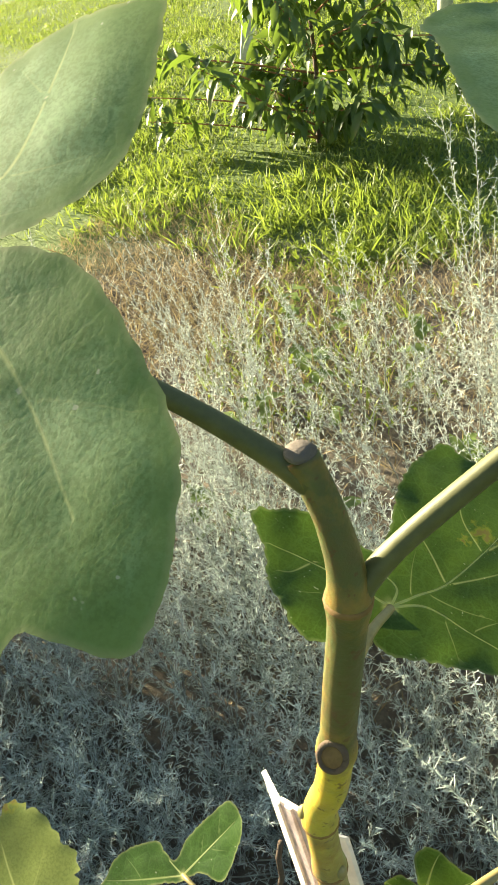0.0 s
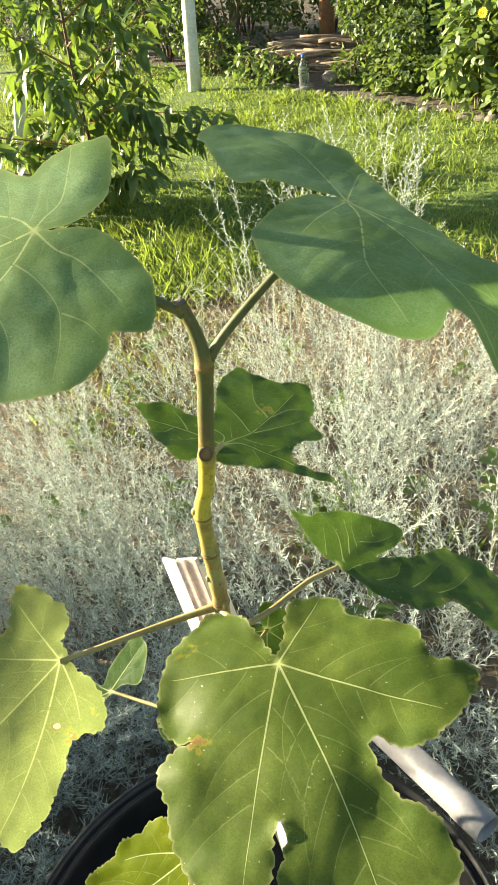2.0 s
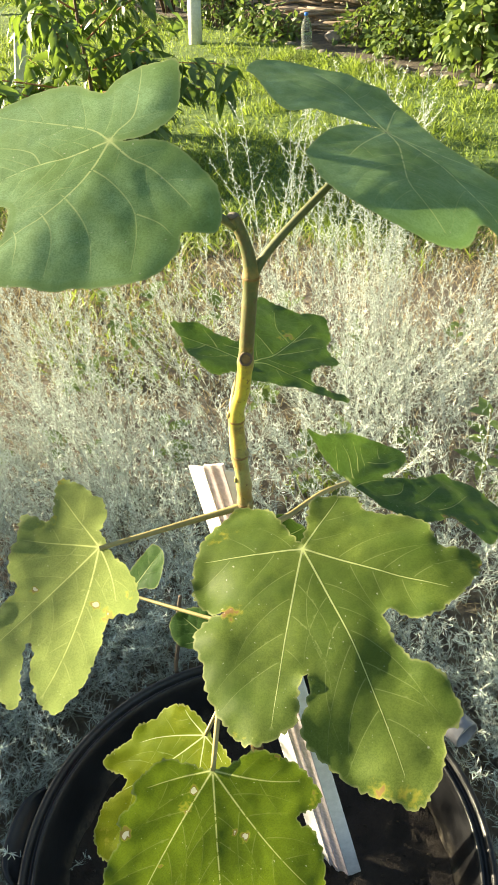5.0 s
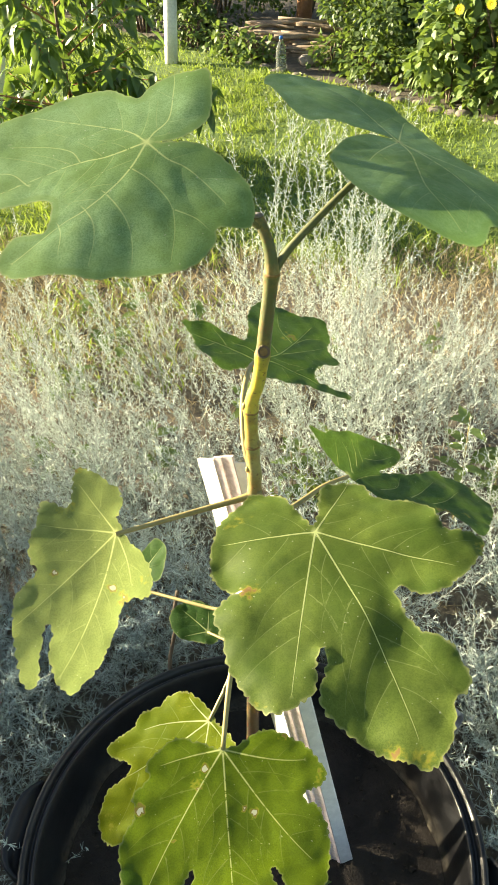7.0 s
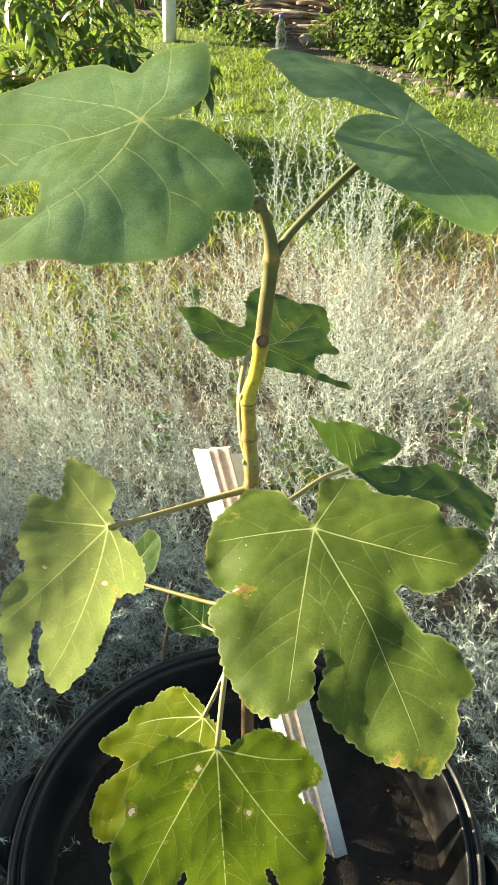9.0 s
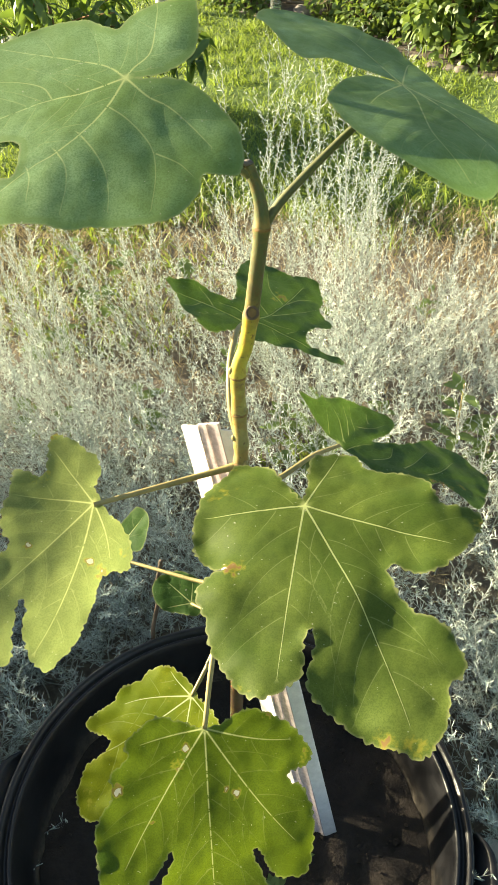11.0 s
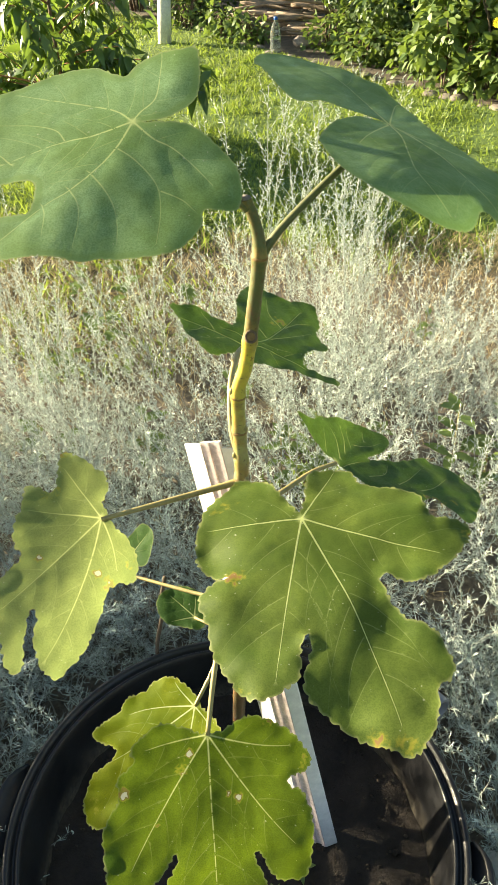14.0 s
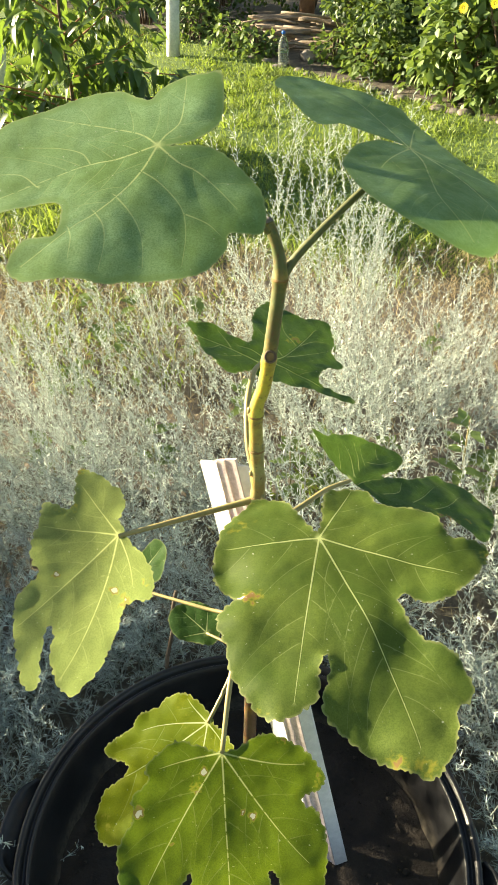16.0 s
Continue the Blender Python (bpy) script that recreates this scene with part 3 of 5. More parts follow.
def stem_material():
    """Green with painted shade above, yellow in the middle, grey-brown bark near the soil."""
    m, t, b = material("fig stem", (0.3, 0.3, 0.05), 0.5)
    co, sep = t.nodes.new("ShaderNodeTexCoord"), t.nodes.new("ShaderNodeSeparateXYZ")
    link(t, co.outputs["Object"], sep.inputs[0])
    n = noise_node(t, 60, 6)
    # the bark colour at the foot is also darkened to stand for shade
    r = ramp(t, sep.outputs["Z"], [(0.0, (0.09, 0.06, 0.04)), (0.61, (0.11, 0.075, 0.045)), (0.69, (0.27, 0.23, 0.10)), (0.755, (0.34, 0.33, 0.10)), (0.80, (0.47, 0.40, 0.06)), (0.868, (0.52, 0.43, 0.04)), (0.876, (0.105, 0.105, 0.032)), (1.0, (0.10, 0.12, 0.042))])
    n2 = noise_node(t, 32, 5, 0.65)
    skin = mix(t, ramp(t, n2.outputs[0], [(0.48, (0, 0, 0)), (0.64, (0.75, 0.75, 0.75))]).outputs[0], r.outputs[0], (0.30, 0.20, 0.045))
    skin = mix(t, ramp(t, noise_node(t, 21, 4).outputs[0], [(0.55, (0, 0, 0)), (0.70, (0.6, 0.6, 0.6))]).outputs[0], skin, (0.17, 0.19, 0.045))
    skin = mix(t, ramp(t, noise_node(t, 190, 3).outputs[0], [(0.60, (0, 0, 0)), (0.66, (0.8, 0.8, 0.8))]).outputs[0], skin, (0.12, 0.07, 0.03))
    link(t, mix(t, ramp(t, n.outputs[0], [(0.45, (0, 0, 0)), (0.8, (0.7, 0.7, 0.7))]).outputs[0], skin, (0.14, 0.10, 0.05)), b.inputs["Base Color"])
    bump(t, b, noise_node(t, 140, 6, 0.7).outputs[0], 0.55, 0.0014)
    b.inputs["Subsurface Weight"].default_value, b.inputs["Subsurface Scale"].default_value = 0.35, 0.006
    return m


def build_fig():
    t = thing("fig_plant", FIG, "young potted fig with a yellowing bare stem and broad lobed leaves", "fig plant")
    # main stem with swollen nodes, ending in a dry cut knob
    pts = [(0.000, -0.033, SOIL_Z - 0.02), (0.006, -0.034, 0.35), (0.013, -0.036, 0.60), (0.019, -0.036, 0.836), (0.018, -0.036, 0.89), (0.017, -0.036, 0.954), (0.025, -0.036, 0.985),
           (0.030, -0.036, 1.015), (0.035, -0.034, 1.06), (0.040, -0.031, 1.112), (0.036, -0.029, 1.14), (0.027, -0.027, 1.163)]
    p = spline([Vector(q) - FIG for q in pts], 14)
    nodes = (0.60, 0.70, 0.805, 0.835, 0.862, 0.905, 0.952, 1.02, 1.108)
    rad = []
    for q in p:
        z = q.z + FIG.z
        r = 0.0100 - 0.0030 * max(0, min(1, (z - 0.3) / 0.8))
        r += sum(0.0013 * math.exp(-((z - k) / 0.006) ** 2) for k in nodes)
        r *= 1 - 0.22 * max(0, min(1, (z - 1.112) / 0.03))
        rad.append(r)
    bm = bmesh.new()
    tube(bm, p, rad, 16)
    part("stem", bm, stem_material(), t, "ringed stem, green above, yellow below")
    for z in (0.70, 0.805, 0.835, 0.905, 0.952, 1.108):
        k = min(range(len(p)), key=lambda i: abs(p[i].z + FIG.z - z))
        d = (p[k + 1] - p[k - 1]).normalized()
        bm = bmesh.new()
        tube(bm, [p[k] + d * s for s in (-0.0015, -0.0006, 0.0006, 0.0015)], [rad[k] * w for w in (0.985, 1.03, 1.03, 0.985)], 16)
        part("node_ring", bm, M_RING, t, "brown ring round the stem")
    bm = bmesh.new()
    bmesh.ops.create_uvsphere(bm, u_segments=16, v_segments=10, radius=0.0052, matrix=Matrix.Translation(Vector((0.0265, -0.0268, 1.1645)) - FIG) @ Matrix.Diagonal((1, 1, 0.5, 1)))
    part("cut_knob", bm, M_STONE, t, "dry grey cut end of the stem")
    for z, dx, dy, size in ((0.958, -0.0065, -0.003, 0.0042), (0.908, 0.0075, -0.002, 0.0040), (0.838, 0.0065, -0.0065, 0.0050), (0.872, -0.007, -0.004, 0.0036)):
        k = min(range(len(p)), key=lambda i: abs(p[i].z + FIG.z - z))
        bm = bmesh.new()
        bmesh.ops.create_icosphere(bm, subdivisions=2, radius=size, matrix=Matrix.Translation(p[k] + Vector((dx, dy, 0))) @ Matrix.Diagonal((0.75, 0.75, 1.25, 1)))
        for q in bm.verts:
            q.co += Vector((1, 1, 1)) * 0.0006 * noise.noise(q.co * 400)
        part("bud", bm, M_STALK, t, "small dry bud on a node")
    face = Vector((0.22, -0.80, 0.55)).normalized()
    turn = face.to_track_quat("Z", "Y").to_matrix().to_4x4()
    at = Vector((0.0312, -0.0362, 1.024)) - FIG + face * 0.0110
    bm = bmesh.new()
    tube(bm, [Matrix.Translation(at) @ turn @ Vector((0.0052 * math.cos(a), 0.0056 * math.sin(a), 0)) for a in np.linspace(0, 6.283, 25)], [0.0014] * 25, 8)
    scar = part("leaf_scar", bm, M_BARK, t, "dark brown round leaf scar")
    bm = bmesh.new()
    bmesh.ops.create_uvsphere(bm, u_segments=14, v_segments=10, radius=0.0048, matrix=Matrix.Translation(at) @ turn @ Matrix.Diagonal((1, 1, 0.35, 1)))
    part("scar_core", bm, M_RING, scar, "paler worn core")
    # leaves: centre, direction of the tip, normal, bow, rim, main ribs
    leaf(t, "leaf", (-0.065, -0.054, 1.235), (-0.875, -0.426, -0.231), (-0.08, -0.42, 0.91), 0.0,
         [(150, 0.9), (163.8, 2.8), (175.7, 4.7), (-175.6, 5.9), (-155.6, 7.9), (-143.3, 9.6), (-137.1, 9.0), (-122.5, 8.2), (-108.2, 7.0), (-100.7, 6.0), (-91.9, 6.6), (-83.1, 8.4), (-74.5, 9.6), (-64.9, 10.8), (-52, 12.4), (-43, 14.5),
          (-37, 15.8), (-22, 18), (-8, 20.5), (0, 19.5), (7.4, 12.8), (14.2, 10.1), (23.5, 10.6), (29.2, 12.3), (24.9, 13.3), (22, 14.6), (27, 17), (34.8, 17.2), (42.1, 15.8), (48.8, 15.0), (56.8, 14.9), (63, 14.3), (71.9, 14.2), (86.7, 14.1), (98.1, 12.7),
          (103.5, 11.4), (111.4, 12.8), (116.5, 12.6), (125, 11.1), (132.3, 9.5), (147.6, 5.9), (154.9, 4.1), (154.9, 2.2)],
         [((-0.8, 3.6), (-5.7, 6.0), (-4.7, 9.0), (-1, 18)), ((48, 3.2), (42, 6.1), (36.6, 8.9), (32.6, 11), (30, 16)), ((112, 2.7), (118.5, 4.6), (117, 7), (114.4, 9.8)), ((-140, 1.2), (-145, 3.2), (-130, 6.2), (-126.4, 7.7)), ((-61.7, 2.6), (-49, 7.5), (-46, 12.5))], M_TOP, "broad dull blue-green lobed leaf", 1, 0.0014, 0.0010, (), 0.00045,
         [(128, 0.20, 1.0)], [(-139, 10, 4.5, 0.5), (62, 11, 3.4, -0.14), (82, 12.5, 2.4, 0.08), (118, 10, 2.4, 0.10)],
         [((49, 3.2), (74.1, 4.2), (86.2, 6.1), (88.7, 7.8), (86, 10.1), (81.6, 13.0)), ((40, 6.4), (55.2, 7.5), (63.4, 9), (66.7, 10.8), (67.6, 12.7)), ((35.7, 8.6), (45.4, 9.5), (50.7, 11.2), (53.2, 13.6)), ((31.9, 11.1), (36.4, 11.8), (41.1, 13.5)),
          ((-5.7, 6), (-20.5, 6.9), (-26.7, 9.4), (-28, 13)), ((89, 7.9), (97.6, 9.5), (99.8, 11)), ((-2, 11), (-12, 12.5), (-15, 16))])
    leaf(t, "leaf", (0.148, 0.066, 1.208), (0.672, -0.696, -0.252), (0.21, 0.013, 1.0), 0.0,
         [(-137, 3.1), (-101, 6.1), (-77.6, 10.9), (-69.4, 12.8), (-58.6, 15.6), (-49.6, 17.5), (-42.6, 18.5), (-36.1, 19.1), (-31.4, 19.5), (-26.4, 19.4), (-20.4, 18.7), (-16.9, 17.5), (-14.5, 16.6), (-11.5, 16.5), (-8.8, 17.2), (-7, 18.4), (-4.5, 19.8),
          (-1, 21.3), (3, 22.3), (9, 22.5), (14.5, 20.5), (18, 16), (13, 12.3), (22, 8.5), (56.3, 4.6), (117, 6.3), (136, 10), (141, 13.5), (147.7, 14.7), (154, 17.6), (160.5, 17.9), (166.4, 19), (173.1, 20.1), (-177.5, 20.4), (-168, 18), (-166.5, 16.6), (-158, 13.6),
          (-145, 10.9), (-134, 9.2), (-138, 8.2), (-150.5, 7.2), (-151, 5.2), (-156.9, 3.0), (180, 0.8)],
         [(161, 16.5), ((133, 3.4), (132, 7), (128, 8)), ((11, 3.4), (15, 7), (17, 9)), ((-21, 3.1), (-30.2, 7.6), (-33, 12), (-31, 14.6), (-26, 18)), (-68, 8), ((2, 3.2), (-2.7, 7.4), (-9, 12.7), (-7, 16), (-3, 20))], M_TOP, "drooping dull green lobed leaf with a pale rim", 2, 0.0007, 0.0009, (), 0.0004,
         [(-5, 0.28, 14.0), (12, 1.0, 16.0)], [(-38, 13, 5, 0.45), (-75, 8, 3, -0.15), (168, 12, 4, 0.25)])
    leaf(t, "leaf", (0.102, -0.138, 0.879), (0.62, -0.77, -0.14), (-0.05, -0.15, 0.98), 1.1,
         [(177, 1.1), (-175.4, 6.2), (-168.2, 7.6), (-159.1, 9), (-147.9, 9.2), (-134.6, 10.2), (-118.3, 10.7), (-99.1, 11.4), (-84, 10.6), (-78.2, 9.5), (-82.2, 11.2), (-79.2, 13.3), (-68.4, 14.4), (-63.5, 15.7), (-54.5, 17.2), (-44, 18.6),
          (-35.5, 17.3), (-31.4, 16.3), (-30.5, 13.7), (-29.3, 12.6), (-26.8, 13), (-28.1, 14.7), (-29.8, 17.3), (-24.1, 19.3), (-17.7, 21.5), (-13.3, 22.6), (-8.8, 24), (-5.8, 24.2), (0.1, 22.7), (5.3, 20.6), (7.2, 20.9), (10.4, 20.5), (14, 18),
          (13.2, 16.3), (10.4, 13.9), (14.3, 10.6), (19.2, 10.4), (22.7, 12.6), (30.3, 14.3), (45.6, 16), (50.9, 16.5), (56.9, 16.1), (60.4, 13), (75.8, 11.9), (88, 8.9), (99.1, 7.8), (114, 8.4), (136.7, 7), (144.1, 5.5), (149.7, 1.1)],
         [(-4.3, 21.8), (-39.1, 16.7), (-114.7, 9.6), (39, 14), (121, 7.6)], M_MID, "large arching lobed green leaf with deep notches", 3, 0.005, 0.0030,
         [(-76, 9.3, 1.1, 0.72), (-136.3, 9, 2.2, 0.33), (-13.3, 22.2, 1.0, 0.62), (-8, 23.3, 1.2, 0.5), (51, 16.3, 0.9, 0.6), (-157.2, 8.7, 1.2, 0.35), (-47.8, 18.1, 1.0, 0.3)], 0.0006,
         [(50, -0.24, 4.0)], [(-36, 16.6, 3.0, 0.9), (-17, 19.2, 2.6, -0.75), (-9, 10, 3.5, 0.5), (6, 14, 3, -0.8), (26, 9.8, 3, -0.4), (-95, 9.5, 2.5, -0.5), (-70, 12, 2, 0.4)])
    leaf(t, "leaf", (-0.122, -0.125, 0.83), (-0.39, -0.92, -0.04), (0.57, -0.28, 0.77), 1.6,
         [(-139.5, 1.8), (-146.5, 3.6), (-140.1, 5.4), (-127.9, 6.4), (-119.8, 7.6), (-106.1, 8.9), (-91.5, 6.9), (-75.7, 5.9), (-72, 6.9), (-70.9, 8.3), (-65.7, 8.7), (-55, 8.3), (-40.9, 8.9), (-27.5, 9.2), (-17.8, 8.9), (-13.4, 10.3), (-11.8, 11.3), (-4.3, 12.9), (6.7, 14.7), (15.8, 16.7),
          (21, 17.1), (22.5, 16.2), (18.1, 14.4), (11.7, 12.1), (13, 11.5), (17, 12.2), (20.2, 13.6), (27.2, 15.3), (32.7, 16.3), (37.1, 16.4), (40.9, 15.3), (44.8, 13.7), (48.3, 11.5), (52.4, 9.9), (55.7, 7.8), (67.7, 7.4), (82, 7.9), (93.2, 6.7), (101.2, 5), (107.5, 3.2), (106.6, 1.6)],
         [(-96, 6.6), (-47, 7.6), (2, 12.9), (34, 14.9), (73, 5.8)], M_PALE, "pale yellow-green lobed leaf with a scorched rim", 4, 0.003, 0.0030,
         [(-18, 9.8, 1.0, 0.6), (45, 6.0, 0.4, 1.7), (58, 7.2, 1.0, 0.75), (-108, 8.7, 0.9, 0.6), (-74, 6.2, 1.2, 0.55), (85, 6.2, 0.8, 0.5), (-128, 7.8, 1.0, 0.35), (-10, 7.5, 0.35, 1.2)], 0.0009,
         [(95, 0.35, 2.5), (-30, 0.30, 2.5)], [(-112, 9, 2.5, -0.4)])
    leaf(t, "leaf", (0.017, -0.241, 0.627), (0.22, -0.77, -0.59), (0.27, -0.54, 0.80), 0.8,
         [(-109, 0.9), (-110, 3.4), (-107, 5.6), (-86, 8.6), (-76, 8.7), (-70, 10.9), (-61, 11.5), (-53, 14.8), (-40, 17.8), (-32, 19), (-27, 17.7), (-22, 13.9), (-19.5, 12.3), (-18.5, 13.8), (-21, 16.2), (-19, 18.2), (-12, 20.7), (1, 23.4), (12, 21.9), (19, 19.7),
          (20, 17.3), (19, 14.3), (20.5, 13.6), (22.5, 14.5), (24, 17.5), (31, 19.3), (37, 18.5), (49, 15.3), (56, 12.9), (55, 11.3), (58, 10.6), (68, 12.4), (75, 12), (88, 9.4), (106, 5.7), (109, 3.4), (100, 1.2)],
         [(0, 20), (-38, 15.5), (33, 15.5), (72, 9.5), (-85, 7)], M_OLD, "bright yellow-green lobed leaf with brown spots", 5, 0.004, 0.0030,
         [(24, 7.5, 0.45, 1.7), (17, 6.6, 0.3, 1.5), (-50, 2.8, 0.45, 1.5), (-42, 4.6, 0.8, 0.75), (-62, 10.8, 0.6, 1.4), (70, 11.6, 1.1, 0.5), (95, 7.4, 0.7, 0.6), (-35, 10.5, 0.35, 0.9)], 0.0011,
         [(-75, -0.25, 2.0)], [(-20, 7, 2.2, -0.4), (15, 10, 3, 0.25), (-50, 11, 2.5, 0.3), (45, 12, 2.5, -0.3)], (), 0.13)
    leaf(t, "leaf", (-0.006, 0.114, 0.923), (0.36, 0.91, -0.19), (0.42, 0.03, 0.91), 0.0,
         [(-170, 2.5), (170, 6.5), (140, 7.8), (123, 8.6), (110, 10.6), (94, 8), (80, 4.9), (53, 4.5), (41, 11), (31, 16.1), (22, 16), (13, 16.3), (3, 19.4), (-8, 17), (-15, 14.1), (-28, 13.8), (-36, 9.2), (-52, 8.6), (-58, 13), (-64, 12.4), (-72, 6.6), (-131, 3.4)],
         [((-8, 2.2), (-9, 4.7), (-2.2, 9.1), (2.5, 15.7)), (115, 8.5), ((30, 1.5), (62, 2.4), (90, 3.6)), ((-30, 2.5), (-50, 5.5), (-56, 9))], M_SHADED, "dark green lobed leaf with a brown hole", 6, 0.004, 0.0020,
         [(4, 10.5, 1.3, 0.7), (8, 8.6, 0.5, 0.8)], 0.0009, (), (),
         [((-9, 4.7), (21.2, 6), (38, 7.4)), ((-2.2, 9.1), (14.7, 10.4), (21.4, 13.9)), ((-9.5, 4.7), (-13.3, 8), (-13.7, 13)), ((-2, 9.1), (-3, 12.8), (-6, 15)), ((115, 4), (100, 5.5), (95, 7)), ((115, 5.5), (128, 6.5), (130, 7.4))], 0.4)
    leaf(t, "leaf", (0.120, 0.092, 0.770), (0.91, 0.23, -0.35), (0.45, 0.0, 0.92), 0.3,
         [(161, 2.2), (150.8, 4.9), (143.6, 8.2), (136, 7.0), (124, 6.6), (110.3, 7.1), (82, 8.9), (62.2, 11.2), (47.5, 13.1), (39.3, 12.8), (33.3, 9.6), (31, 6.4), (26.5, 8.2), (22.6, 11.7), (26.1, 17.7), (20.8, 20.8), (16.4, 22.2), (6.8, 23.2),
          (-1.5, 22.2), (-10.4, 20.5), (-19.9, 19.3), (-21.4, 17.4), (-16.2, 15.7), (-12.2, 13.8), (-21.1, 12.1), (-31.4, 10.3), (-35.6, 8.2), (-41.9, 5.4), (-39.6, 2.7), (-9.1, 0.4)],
         [((-9, 1.4), (-13, 4.9), (-7.2, 9.3), (-6, 13.7), (-2, 20)), ((61, 1.4), (55, 5.2), (51, 9.1), (48, 12)), ((140, 1.1), (144, 4.1), (145, 7.2)), ((-50, 1.4), (-45, 4), (-28, 9))], M_SHADED, "folded dark green leaf with a torn brown edge", 7, 0.003, 0.0012, [(-14, 14.5, 1.2, 0.9), (-12, 13, 0.7, 0.8), (-10, 17, 0.8, 0.6)], 0.0010,
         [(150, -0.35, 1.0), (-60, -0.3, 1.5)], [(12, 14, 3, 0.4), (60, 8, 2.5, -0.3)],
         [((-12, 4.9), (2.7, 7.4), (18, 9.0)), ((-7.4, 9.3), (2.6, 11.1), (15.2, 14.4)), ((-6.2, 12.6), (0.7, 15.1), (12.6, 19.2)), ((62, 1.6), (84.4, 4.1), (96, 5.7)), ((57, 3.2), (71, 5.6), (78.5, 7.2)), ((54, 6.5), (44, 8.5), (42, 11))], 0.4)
    leaf(t, "leaf", (-0.026, -0.148, 0.532), (-0.72, -0.40, -0.57), (-0.35, -0.5, 0.79), 0.0,
         [(140, 1.2), (-102, 2.1), (-80, 5), (-57, 7.6), (-47, 7.9), (-37, 10.8), (-28, 12), (-21, 15.8), (-15, 15.5), (-7, 13.1), (-3, 14.4), (-2, 17.6), (6, 20.5), (14, 21), (26, 17), (45, 12), (75, 9), (105, 6), (118, 4)],
         [(0, 16), (-32, 10), (-70, 4.5), (50, 9), (105, 4)], M_YELLOW, "yellowing lobed leaf low on the stem", 8, 0.004, 0.0030, [(-30, 3.5, 2.0, 0.3), (8, 19, 1.2, 0.4)])
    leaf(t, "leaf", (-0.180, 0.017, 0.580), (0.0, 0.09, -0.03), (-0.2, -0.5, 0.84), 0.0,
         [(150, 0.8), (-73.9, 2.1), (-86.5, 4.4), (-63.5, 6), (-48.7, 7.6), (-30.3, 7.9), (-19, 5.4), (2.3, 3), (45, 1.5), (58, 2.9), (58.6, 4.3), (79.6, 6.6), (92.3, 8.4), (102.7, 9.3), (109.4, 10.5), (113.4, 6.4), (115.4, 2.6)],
         [(-42, 7), (105, 9), (64, 4)], M_SHADED, "small green leaf hanging in the shade", 9, 0.001, 0.0010)
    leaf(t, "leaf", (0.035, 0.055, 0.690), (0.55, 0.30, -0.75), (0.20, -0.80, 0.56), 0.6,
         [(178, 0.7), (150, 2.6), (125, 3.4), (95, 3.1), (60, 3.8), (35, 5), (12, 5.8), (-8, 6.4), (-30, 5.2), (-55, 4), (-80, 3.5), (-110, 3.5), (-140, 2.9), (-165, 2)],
         [(0, 5.8), (60, 3.3), (-55, 3.3), (120, 2.9), (-130, 2.6)], M_SHADED, "small dark green leaf in the shade", 12, 0.002)
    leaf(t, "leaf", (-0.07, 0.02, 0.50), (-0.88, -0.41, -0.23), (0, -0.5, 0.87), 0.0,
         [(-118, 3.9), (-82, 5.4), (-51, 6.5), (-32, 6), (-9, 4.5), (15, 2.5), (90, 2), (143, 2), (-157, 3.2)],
         [(-60, 5), (-110, 3), (-10, 3.5)], M_SHADED, "small dark green leaf in the shade", 10, 0.002)
    # stalks
    stalk(t, [(0.030, -0.028, 1.155), (0.0, -0.03, 1.172), (-0.035, -0.042, 1.20), (-0.065, -0.054, 1.233)], 0.0042, 0.0026, "olive-green stalk", M_OLIVE)
    stalk(t, [(0.039, -0.032, 1.106), (0.058, -0.016, 1.133), (0.105, 0.025, 1.176), (0.148, 0.066, 1.206)], 0.0046, 0.003, "olive-green stalk", M_OLIVE)
    stalk(t, [(0.018, -0.038, 0.824), (0.046, -0.070, 0.8404), (0.078, -0.108, 0.860), (0.099, -0.1345, 0.8715)], 0.0045, 0.003, "pale straw-coloured stalk")
    stalk(t, [(0.018, -0.036, 0.83), (-0.03, -0.062, 0.826), (-0.075, -0.094, 0.828), (-0.122, -0.126, 0.829)], 0.004, 0.0026)
    stalk(t, [(0.014, -0.036, 0.70), (0.012, -0.10, 0.695), (0.014, -0.18, 0.672), (0.017, -0.241, 0.626)], 0.0042, 0.0028)
    stalk(t, [(0.017, -0.030, 0.855), (0.003, -0.010, 0.885), (-0.006, 0.03, 0.92), (-0.008, 0.08, 0.93), (-0.006, 0.114, 0.922)], 0.0042, 0.003, "pale straw-coloured stalk")
    stalk(t, [(0.017, -0.034, 0.78), (0.055, 0.01, 0.775), (0.09, 0.06, 0.774), (0.120, 0.092, 0.769)], 0.004, 0.0026)
    stalk(t, [(0.012, -0.036, 0.60), (0.0, -0.08, 0.58), (-0.013, -0.12, 0.556), (-0.026, -0.148, 0.532)], 0.0036, 0.0024)
    stalk(t, [(0.012, -0.036, 0.62), (-0.04, -0.02, 0.60), (-0.10, -0.005, 0.592), (-0.180, 0.017, 0.581)], 0.0032, 0.0022, "pale straw-coloured stalk")
    stalk(t, [(0.014, -0.036, 0.69), (0.022, 0.0, 0.70), (0.035, 0.055, 0.690)], 0.003, 0.002)
    stalk(t, [(0.010, -0.036, 0.52), (-0.02, -0.01, 0.515), (-0.07, 0.02, 0.499)], 0.003, 0.002)


build_fig()


